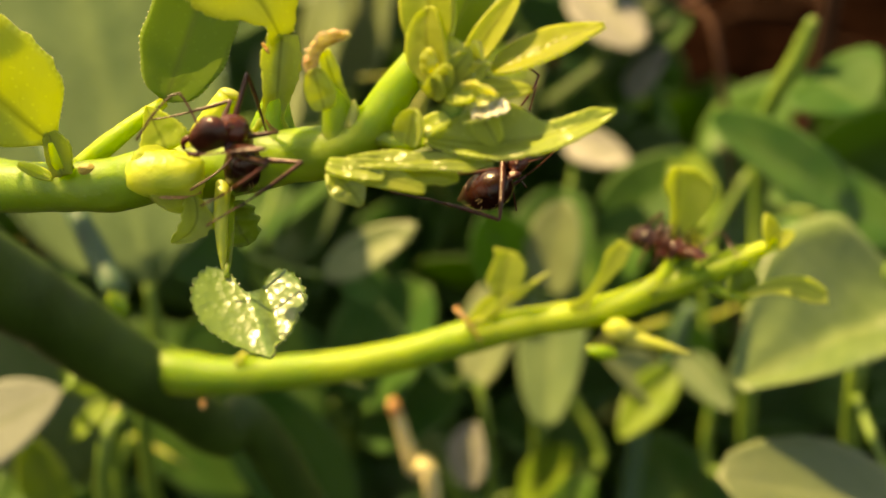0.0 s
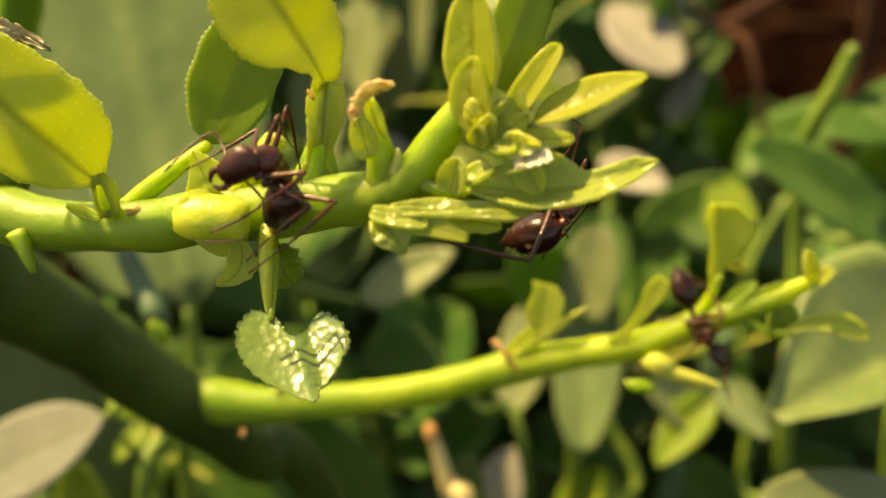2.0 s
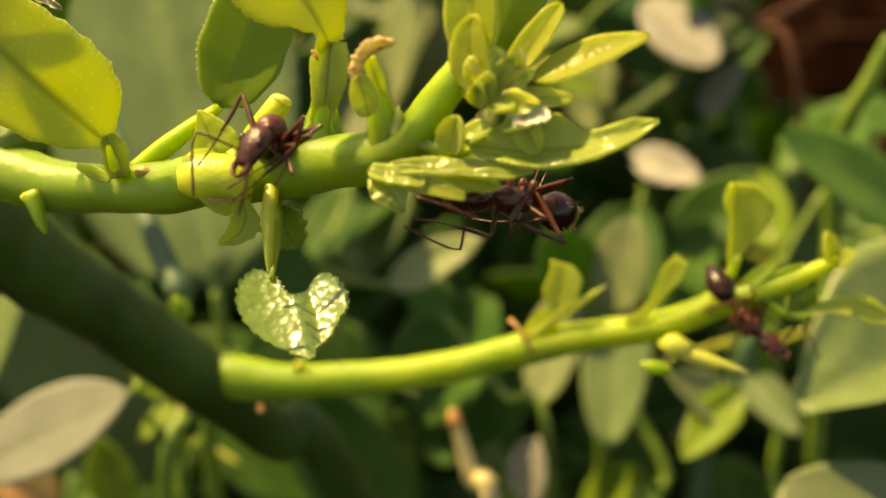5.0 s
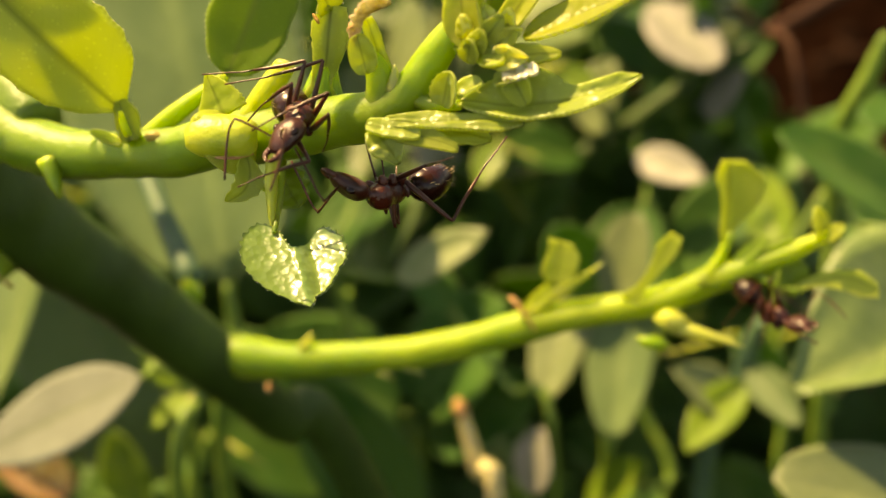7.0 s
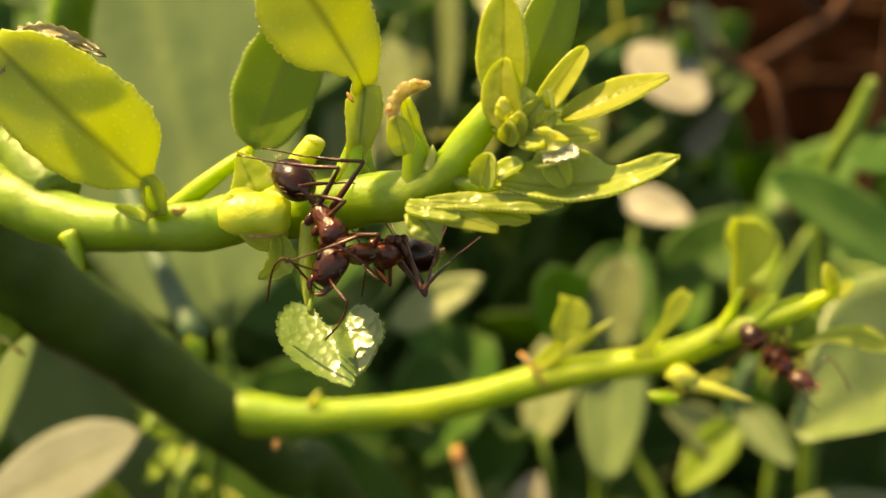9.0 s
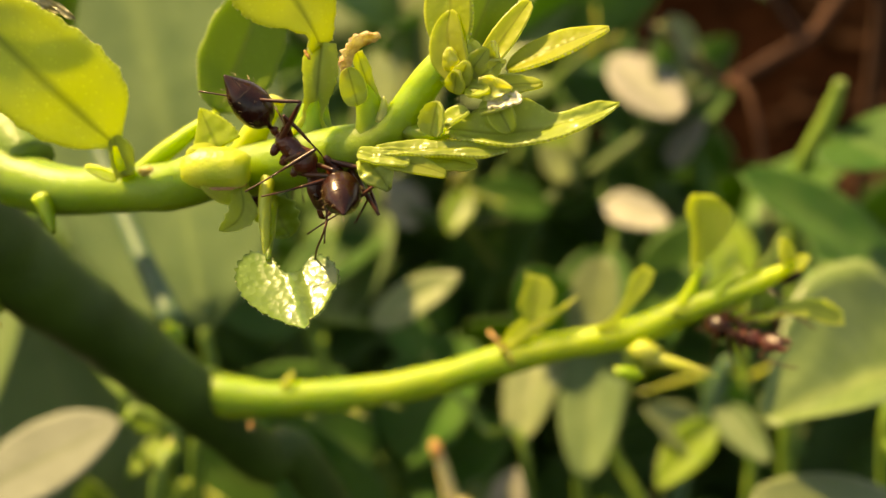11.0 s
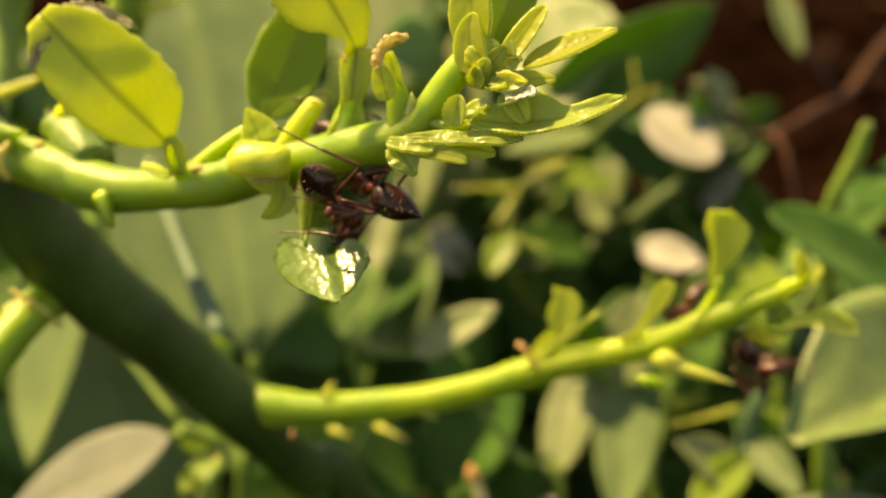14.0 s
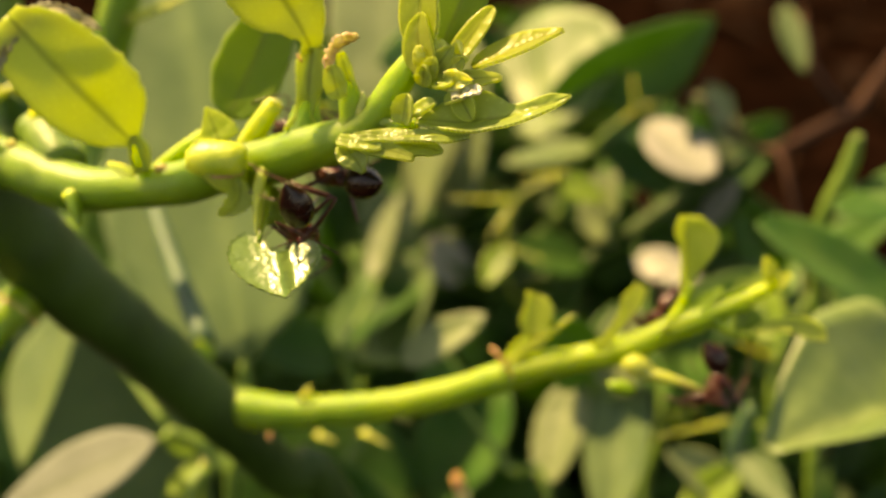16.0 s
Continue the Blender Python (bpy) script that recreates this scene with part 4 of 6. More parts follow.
shoot("citrus_shoot", "mid-green citrus leaves low in the shrub", 0.0, [(10.14, -39.27, 84.00), (8.57, -21.19, 80.00), (7.10, -12.73, 78.00)],
      [((5.71, -12.76, 78.00), (2.13, -24.86, 74.00), 7, SAGE, dict(roll=25, fold=12, blunt=0.5)),
       ((10.49, -13.87, 74.00), (12.38, -3.04, 72.00), 8, SAGE, dict(roll=-25, fold=12, blunt=0.5)),
       ((11.98, -11.89, 76.00), (9.83, -28.56, 70.00), 8.0, DULL, dict(roll=0, fold=14, blunt=0.5)),
       ((7.10, -12.73, 78.00), (3.01, -4.51, 72.00), 8, MATURE, dict(roll=-15, fold=12, blunt=0.5))])
shoot("citrus_shoot", "small pale young leaves on a low citrus shoot", 0.0, [(0.43, -46.77, 84.00), (-0.94, -36.78, 78.00), (-2.24, -32.50, 74.00)],
      [((0.32, -33.21, 64.00), (1.87, -25.86, 63.00), 6.4, PALE, dict(roll=0, fold=5)), ((-1.57, -35.17, 74.00), (-2.82, -28.39, 70.00), 5, DULL, dict(roll=20, fold=14)),
       ((-13.16, -41.21, 76.00), (-27.02, -20.08, 70.00), 12, MATURE, dict(roll=20, fold=14)), ((7.36, -39.24, 80.00), (14.15, -31.90, 72.00), 7, FRESH, dict(roll=20))], 0.9, STALK)
TAN = skin_material("pale_stalk", (0.50, 0.44, 0.20), (0.62, 0.52, 0.28), 0.5, 0.2, 260.0, 0.3)
spike = shoot("bare_spike", "bare tapering stalk with reddish dry tip", 0.0, [(-2.70, -37.42, 61.00), (-4.75, -29.69, 59.00), (-6.46, -23.16, 57.50)], [], 0.9, TAN)
part("dried_tip", lump((-6.63, -22.86, 57.40), (1.2, 0.7, 0.7), (-0.25, 0.9, 0)), DRY, spike)
shoot("citrus_shoot", "low citrus shoot with a brown dead leaf and pale thorns", -0.01, [(-43.73, -47.98, 78.00), (-40.33, -37.56, 74.00), (-36.57, -28.95, 71.00)],
      [((-51.83, -35.57, 68.00), (-59.95, -30.20, 64.00), 6, DRY, dict(roll=10, fold=20)), ((-45.20, -38.50, 72.00), (-47.79, -28.66, 70.00), 7, FRESH, dict(roll=10, fold=12))], 0.7, STALK,
      [((-36.06, -29.05, 70.60), (-28.59, -32.46, 68.00)), ((-37.66, -30.20, 72.00), (-41.06, -25.86, 70.00))])
shoot("citrus_shoot", "thin dark citrus stem crossing the open soil", 0.02, [(36.27, 5.81, 98.00), (30.42, 21.35, 104.00), (20.39, 30.10, 108.00), (9.74, 39.58, 113.00)],
      [((27.38, 24.43, 105.00), (23.80, 29.69, 102.00), 5, SAGE, dict(roll=10, fold=14)), ((29.62, 20.95, 104.00), (28.96, 14.73, 100.00), 6, MATURE, dict(roll=10, fold=14)),
       ((17.99, 32.04, 109.00), (21.87, 38.11, 106.00), 5, DULL, dict(roll=10, fold=14))], 0.5, DEAD)
shoot("citrus_shoot", "slender green stalk low in the shrub", 0.0, [(3.35, -30.96, 66.00), (-1.84, -22.40, 68.00), (-8.74, -14.26, 72.00)],
      [((-8.40, -14.25, 72.00), (-13.07, -9.62, 74.00), 5, MATURE, dict(roll=10, fold=14))], 0.5, STALK)


shoot("citrus_shoot", "slender citrus shoot ending in ochre buds", 0.01, [(-0.02, -4.31, 104.00), (3.10, 11.24, 102.00), (7.84, 20.41, 100.00), (13.69, 25.31, 98.00)],
      [((7.84, 20.41, 100.00), (-4.98, 17.63, 98.00), 4.5, GREY, dict(roll=0, fold=10, blunt=0.6)), ((3.91, 11.25, 102.00), (12.70, 14.31, 100.00), 5.5, MATURE, dict(roll=10, fold=12, blunt=0.55))], 0.6, STALK,
      [((13.69, 25.31, 98.00), (12.99, 30.12, 96.00)), ((13.45, 25.15, 98.00), (17.08, 26.34, 96.00)), ((13.14, 24.91, 98.00), (11.25, 23.72, 96.00))])
shoot("citrus_shoot", "citrus shoot with pale leaves behind the growing tip", 0.0, [(-18.24, -8.15, 104.00), (-18.36, 1.28, 102.00), (-18.48, 8.89, 100.00)],
      [((-18.48, 8.52, 100.00), (-14.33, 28.33, 101.00), 8.5, SAGE, dict(roll=0, fold=8, blunt=0.55)), ((-18.25, 2.07, 101.00), (-25.27, 15.65, 100.00), 7.5, SAGE, dict(roll=10, fold=10, blunt=0.55)),
       ((-12.95, 9.80, 102.00), (-10.60, 37.55, 104.00), 13, SAGE, dict(roll=0, fold=8, blunt=0.5))], 0.6, STALK)
shoot("citrus_shoot", "small light green leaf curling beside the dark stem", -0.01, [(-35.54, -27.62, 60.00), (-35.20, -22.39, 58.00), (-35.19, -18.83, 56.00)],
      [((-35.03, -19.75, 56.00), (-39.00, -18.18, 54.00), 2.6, FRESH, dict(roll=0, fold=20, sway=0.8)), ((-35.04, -21.68, 57.00), (-38.49, -25.26, 55.00), 2.2, FRESH, dict(roll=10, fold=18))], 0.5, STALK)
shoot("citrus_shoot", "dark green citrus leaves before the open soil", 0.01, [(23.18, -8.63, 112.00), (21.95, 1.12, 110.00), (20.76, 10.57, 108.00), (19.83, 19.86, 108.00)],
      [((21.37, 5.10, 109.00), (8.86, 8.95, 104.00), 11, MATURE, dict(roll=10, fold=10, blunt=0.5)), ((21.18, 9.01, 108.00), (30.75, 15.74, 104.00), 10, MATURE, dict(roll=-10, fold=12, blunt=0.5)), ((20.68, 15.22, 108.00), (8.84, 21.26, 106.00), 8, MATURE, dict(roll=10, fold=10, blunt=0.5)),
       ((22.00, -1.26, 110.00), (31.82, 2.08, 104.00), 9, DULL, dict(roll=-10, fold=12, blunt=0.5)), ((20.85, 13.59, 106.00), (26.50, 21.01, 104.00), 5, SAGE, dict(roll=10, fold=12, blunt=0.6))], 0.7, STALK)
shoot("citrus_shoot", "citrus shoot with broad dark green leaves near the ground", 0.0, [(-13.80, -37.72, 90.00), (-14.63, -32.06, 87.00), (-15.16, -28.87, 85.00)],
      [((-15.53, -28.88, 85.00), (-33.58, -19.99, 78.00), 17, MATURE, dict(roll=10, fold=8, blunt=0.55)), ((-14.05, -28.10, 85.00), (-2.94, -13.80, 82.00), 15, MATURE, dict(roll=-10, fold=10, blunt=0.55)),
       ((-21.59, -35.13, 82.00), (-37.93, -27.70, 76.00), 15, MATURE, dict(roll=10, fold=8, blunt=0.55)), ((-12.63, -31.85, 86.00), (1.50, -25.11, 82.00), 13, MATURE, dict(roll=0, fold=10, blunt=0.55))], 0.7, STALK)


def filling(seed, root, count):
    """A leafy shoot deep in the shrub, of no special form."""
    rng = random.Random(seed)
    r0 = Vector(root)
    stem = [r0 + Vector((rng.uniform(-4, 4), 9 * k, rng.uniform(-2, 2))) for k in range(-2, 4)]
    leaves = []
    for k in range(count):
        a = stem[rng.randrange(1, 6)]
        d = Vector((rng.uniform(-1, 1), rng.uniform(-0.5, 0.6), rng.uniform(-0.4, 0.5)))
        d.normalize()
        ln = rng.uniform(13, 23)
        leaves.append((a + d * 2.5, a + d * ln, ln * rng.uniform(0.42, 0.6), rng.choice((MATURE, MATURE, MATURE, FRESH, MATURE, MATURE, MATURE)), dict(roll=rng.uniform(-60, 60), fold=rng.uniform(6, 22), bend=rng.uniform(-1, 1.5), blunt=0.6)))
    shoot("citrus_shoot", "leafy green citrus shoot deep in the shrub", rng.uniform(-0.02, 0.02), stem, leaves, 0.7, STALK, [(stem[3], stem[3] + Vector((5, 3, -3))), (stem[4], stem[4] + Vector((-5, 2, -2)))])


for seed, root in enumerate(((-3.92, -16.43, 124.00), (23.37, -12.46, 122.00), (33.23, -27.37, 80.00), (-56.09, -20.85, 92.00), (-19.82, 26.82, 128.00), (-32.57, 7.12, 100.00), (17.30, -27.26, 86.00))):
    filling(seed + 22, root, 5)


def dead_twig():
    way = [(28.77, 19.61, 118.00), (39.21, 24.54, 124.00), (49.26, 30.16, 130.00), (63.96, 35.91, 138.00)]
    ob = thing("dead_twig", to_ground(way[3]), "thin reddish brown dead twig over the soil", "twig")
    part("twig", tube([to_ground(way[3]), way[3], way[2], way[1], way[0]], [1.4, 1.2, 1.1, 0.9, 0.5], 6, 8, 0.1), DEAD, ob)
    part("side_twig", tube([way[2], (43.52, 37.79, 128.00), (41.77, 47.24, 128.00)], [0.7, 0.6, 0.4], 5, 7, 0.1), DEAD, ob)
    part("dried_leaf", blade((37.98, 47.14, 124.00), (40.78, 35.12, 120.00), 4, face=(-0.2, 0.6, -0.7), fold=20, rows=12, cols=5), DULL, ob, "dull drying leaf")


dead_twig()


def foliage():
    """The shaded depth of the shrub: many small mature leaves on thin stalks, in one mesh."""
    rng = random.Random(7)
    verts, faces, places = [], [], []
    for k in range(1250):
        z = rng.uniform(106, 190)
        d = (z + 75) * 0.36
        x, y = rng.uniform(-1.4, 1.4) * d, rng.uniform(-1.0, 0.55) * d
        far_by = 176 / (z + 66)
        if y * far_by > 33 - 0.75 * (x * far_by - 5) and x > 0:
            continue
        if 8 < x * far_by < 36 and 8 < y * far_by < 42 and z < 128:
            continue
        p = Vector((x, y, z))
        if world(p).z < 0.012:
            continue
        ax = Vector((rng.uniform(-1, 1), rng.uniform(-0.9, 0.5), rng.uniform(-0.8, 0.3)))
        ax.normalize()
        ln = rng.uniform(14, 30)
        v, f, q = blade(p, p + ax * ln, ln * rng.uniform(0.42, 0.6), roll=rng.uniform(-60, 60), bend=rng.uniform(-2, 2), fold=rng.uniform(5, 25), rows=8, cols=3, thick=0.25, seed=k)
        off = len(verts)
        verts += v
        places += q
        faces += [tuple(i + off for i in t) for t in f]
    base = thing("foliage", (0, -130, 150), "dense shaded mature citrus foliage", "foliage", kind="stuff")
    ob = part("leaf_mass", (verts, faces, places), MASS, base)
    ob["kind"] = "stuff"


foliage()


# ---- ants ----
def local_mesh(name, made, material, parent, place=(0, 0, 0)):
    """A part in its thing's own space, in millimetres."""
    verts, faces, _ = made
    me = bpy.data.meshes.new(name)
    me.from_pydata([tuple(Vector(v) * 0.001) for v in verts], [], faces)
    me.polygons.foreach_set("use_smooth", [True] * len(me.polygons))
    me.materials.append(material)
    ob = new(name, me)
    ob.parent = parent
    ob.location = Vector(place) * 0.001
    return ob


def joined(*made):
    verts, faces = [], []
    for v, f, _ in made:
        off = len(verts)
        verts += list(v)
        faces += [tuple(i + off for i in t) for t in f]
    return verts, faces, None


def limb(points, radii):
    return tube(points, radii, 4, 8, 0.02)


def loft(stations, seg=18, dent=0.0, seed=0.0):
    """A smooth body along x through (x, half width, half height, lift)."""
    line = smooth_line(stations, 4)
    verts, faces = [], []
    for i, (x, w, h, z) in enumerate(line):
        for k in range(seg):
            a = 2 * math.pi * k / seg
            d = 1 + dent * noise.noise(Vector((x * 1.3 + seed, math.cos(a), math.sin(a))))
            verts.append(Vector((x, max(w, 0.01) * math.cos(a) * d, z + max(h, 0.01) * math.sin(a) * d)))
            if i:
                k2 = (k + 1) % seg
                faces.append(((i - 1) * seg + k, (i - 1) * seg + k2, i * seg + k2, i * seg + k))
    n = len(line) - 1
    faces += [tuple(reversed(range(seg))), tuple(n * seg + k for k in range(seg))]
    return verts, faces, None


FEMUR, SHIN, THORAX = 2.75, 4.3, 3.5
REACH = {2.6: 0.95, 1.75: 1.0, 1.0: 1.3}


def ant(label, size=1.0):
    """An ant along +x with its back to +z, its waist at the origin; head, gaster, legs and shins turn on their own joints."""
    ob = new("ant")
    ob.empty_display_size = 0.002
    tagged(ob, label, "ant", "ants on the shrub")
    s = size

    def sized(made):
        return [Vector(v) * s for v in made[0]], made[1], None

    thorax = loft([(0.0, 0.12, 0.12, 0), (0.3, 0.2, 0.36, 0.1), (0.55, 0.15, 0.16, 0.0), (0.8, 0.42, 0.5, 0.0), (1.3, 0.5, 0.66, 0.06), (1.75, 0.5, 0.62, 0.1), (2.0, 0.56, 0.64, 0.12),
                          (2.5, 0.76, 0.74, 0.16), (2.95, 0.7, 0.62, 0.12), (3.3, 0.36, 0.34, 0.02), (3.55, 0.2, 0.2, 0)], dent=0.06)
    local_mesh("thorax", sized(thorax), ANT_RED, ob)
    for x in (1.0, 1.75, 2.6):
        for e in (1, -1):
            local_mesh("coxa", sized(lump((x, e * 0.42, -0.5), (0.42, 0.26, 0.3), (0.3, e * 0.6, -0.8), 10, 7)), ANT_RED, ob)
    gaster_line = [(0.0, 0.1, 0.1, 0), (-0.18, 0.24, 0.24, 0), (-0.45, 0.66, 0.64, 0.04), (-0.9, 0.94, 0.92, 0.06), (-1.45, 1.07, 1.03, 0.07), (-2.0, 1.02, 0.97, 0.05), (-2.6, 0.84, 0.78, 0.0), (-3.15, 0.47, 0.44, -0.06), (-3.55, 0.2, 0.18, -0.1), (-3.75, 0.05, 0.05, -0.12)]
    gaster = local_mesh("gaster", sized(loft(gaster_line, 24)), ANT_DARK, ob)
    for k, x in enumerate((1.05, 1.8, 2.45)):
        w, h, z = [float(np.interp(x, [-q[0] for q in gaster_line], [q[i] for q in gaster_line])) for i in (1, 2, 3)]
        band = loft([(-x - 0.07, w * 0.985, h * 0.985, z), (-x, w * 1.03, h * 1.03, z), (-x + 0.05, w * 1.0, h * 1.0, z)], 24)
        local_mesh("band", sized(band), ANT_DARK, gaster)
    hairs = []
    rng = random.Random(3)
    for k in range(36):
        x, a = rng.uniform(0.7, 3.5), rng.uniform(-0.6, 3.7)
        w, h = [float(np.interp(x, [-q[0] for q in gaster_line], [q[i] for q in gaster_line])) for i in (1, 2)]
        p = Vector((-x, w * math.cos(a), h * math.sin(a)))
        hairs.append(tube([p * s, (p + Vector((-0.22, 0.2 * math.cos(a), 0.2 * math.sin(a)))) * s], [0.007, 0.003], 1, 4, 0.0))
    local_mesh("hair", joined(*hairs), ANT_HAIR, gaster)
    head = local_mesh("head", sized(loft([(0.0, 0.2, 0.2, 0), (0.14, 0.5, 0.36, 0.0), (0.4, 0.74, 0.52, 0.02), (0.8, 0.83, 0.58, 0.02), (1.3, 0.79, 0.54, 0.0), (1.75, 0.68, 0.43, -0.06), (2.05, 0.5, 0.3, -0.1), (2.2, 0.3, 0.15, -0.12)], 20)),
                      ANT_HEAD, ob, (THORAX * s, 0, 0))
    for e in (1, -1):
        local_mesh("eye", sized(lump((0.95, e * 0.68, 0.26), (0.26, 0.14, 0.22))), ANT_DARK, head)
        local_mesh("mandible", sized(limb([(1.95, e * 0.42, -0.12), (2.4, e * 0.46, -0.16), (2.7, e * 0.2, -0.2), (2.75, e * 0.02, -0.2)], [0.18, 0.16, 0.1, 0.04])), ANT_RED, head)
        local_mesh("antenna", sized(joined(limb([(1.6, e * 0.34, 0.28), (1.75, e * 0.8, 0.8), (1.9, e * 1.5, 1.35), (2.0, e * 2.0, 1.6)], [0.05, 0.06, 0.065, 0.07]),
                                           limb([(2.0, e * 2.0, 1.6), (2.5, e * 2.15, 1.3), (3.3, e * 2.1, 0.6), (4.4, e * 1.8, -0.3)], [0.05, 0.055, 0.065, 0.06]))), ANT_LEG, head)
    legs = []
    for e in (1, -1):
        for x in (2.6, 1.75, 1.0):
            long = REACH[x]
            thigh = tube([(0, 0, 0), (0.25, 0, 0.03), (0.9, 0, 0.06), (1.9 * long, 0, 0.04), (FEMUR * long, 0, 0)], [0.12, 0.13, 0.165, 0.13, 0.085], 3, 8, 0.0)
            leg = local_mesh("leg", sized(thigh), ANT_LEG, ob, Vector((x, e * 0.5, -0.6)) * s)
            half = 0.5 * SHIN * long
            made = joined(tube([(0, 0, 0), (0.2, 0, 0), (half * 0.5, 0, 0.1), (half, 0, 0.12)], [0.085, 0.095, 0.105, 0.07], 3, 8, 0.0),
                          tube([(half, 0, 0.12), (half + 0.7, 0, 0.14), (half + 1.4, 0, 0.08), (SHIN * long, 0, 0)], [0.055, 0.05, 0.045, 0.05], 3, 6, 0.0))
            shin = local_mesh("shin", sized(made), ANT_LEG, leg, (FEMUR * long * s, 0, 0))
            legs.append((leg, shin, x, e))
    return ob, head, gaster, legs, s


def turned(x, up):
    """The turn that carries +x onto a direction, with +z as near to up as can be."""
    x = Vector(x).normalized()
    z = Vector(up) - x * Vector(up).dot(x)
    if z.length < 1e-4:
        z = x.orthogonal()
    z.normalize()
    return Matrix((x, z.cross(x), z)).transposed()


def between(rows, t):
    """Rows of time and plan points, eased to the time t."""
    if t <= rows[0][0]:
        return [Vector(q) for q in rows[0][1:]]
    for a, b in zip(rows, rows[1:]):
        if t <= b[0]:
            u = (t - a[0]) / (b[0] - a[0])
            u = u * u * (3 - 2 * u)
            return [Vector(p).lerp(Vector(q), u) for p, q in zip(a[1:], b[1:])]
    return [Vector(q) for q in rows[-1][1:]]


REST = (((3.0, 2.6, -1.3), (2.6, 1.7, 0.9)), ((1.7, 3.2, -1.3), (1.7, 1.9, 1.1)), ((-1.2, 3.1, -1.3), (0.0, 1.9, 1.2)))


def crawl(made, rows, feet=None):
    """Keys an ant: rows of time, waist, neck, mouth, gaster's tip (plan) and the way its back faces; feet: rows of time and, for the
    front, middle and hind pair, twice a foot's place and where its knee points. Without them the feet keep to the body."""
    ob, head, gaster, legs, s = made
    flat = [] if not feet else [(t, *[p for leg in six for p in leg]) for t, *six in feet]
    keys = {q: [] for q in (ob, head, gaster, *[l[0] for l in legs], *[l[1] for l in legs])}
    for i in range(65):
        t = i * 0.25
        waist, neck, mouth, end, up = [TURN @ q for q in between(rows, t)]
        turn = turned(neck - waist, up)
        inv = turn.transposed()
        keys[ob].append((t, Matrix.Translation(waist * 0.001 + Vector((0, 0, 0.16))) @ turn.to_4x4()))
        nod = turned(inv @ (mouth - neck), (0, 0, 1))
        keys[head].append((t, Matrix.Translation((0.001 * THORAX * s, 0, 0)) @ nod.to_4x4()))
        tail = turned(inv @ (waist - end), (0, 0, 1))
        keys[gaster].append((t, tail.to_4x4()))
        goal = [TURN @ q for q in between(flat, t)] if flat else None
        for leg, shin, x, e in legs:
            k = (2.6, 1.75, 1.0).index(x)
            root = Vector((x, e * 0.5, -0.6)) * s
            foot, knee = [Vector((q[0], e * q[1], q[2])) * s for q in REST[k]]
            if goal:
                both = [[inv @ (q - waist) for q in goal[4 * k + 2 * j:4 * k + 2 * j + 2]] for j in (0, 1)]
                both.sort(key=lambda q: q[0].y)
                foot, knee = both[1] if e > 0 else both[0]
            a, b = FEMUR * REACH[x] * s, SHIN * REACH[x] * s
            way = foot - root
            d = min(max(way.length, abs(a - b) + 0.05), a + b - 0.02)
            way.normalize()
            along = (a * a - b * b + d * d) / (2 * d)
            out = knee - root - way * (knee - root).dot(way)
            if out.length < 1e-3:
                out = Vector((0, 0, 1))
            out.normalize()
            joint = way * along + out * math.sqrt(max(0.0, a * a - along * along))
            rest = way * d - joint
            thigh = turned(joint, out)
            lower = turned(thigh.transposed() @ rest, (0, 0, 1))
            place = root * 0.001
            keys[leg].append((t, Matrix.Translation(place) @ thigh.to_4x4()))
            keys[shin].append((t, Matrix.Translation((0.001 * FEMUR * REACH[x] * s, 0, 0)) @ lower.to_4x4()))
    for part_of, way in keys.items():
        walk(part_of, way)


LEFT_ANT = ant("dark red-brown ant on the green twig")
RIGHT_ANT = ant("dark red-brown ant hanging under young leaves")
FAR_ANT = ant("dark ant on the slender lower twig", 0.88)
HIDDEN_ANT = ant("reddish ant behind the green twig", 0.85)
LATE_ANT = ant("brown ant climbing behind the lower twig's leaves", 0.85)

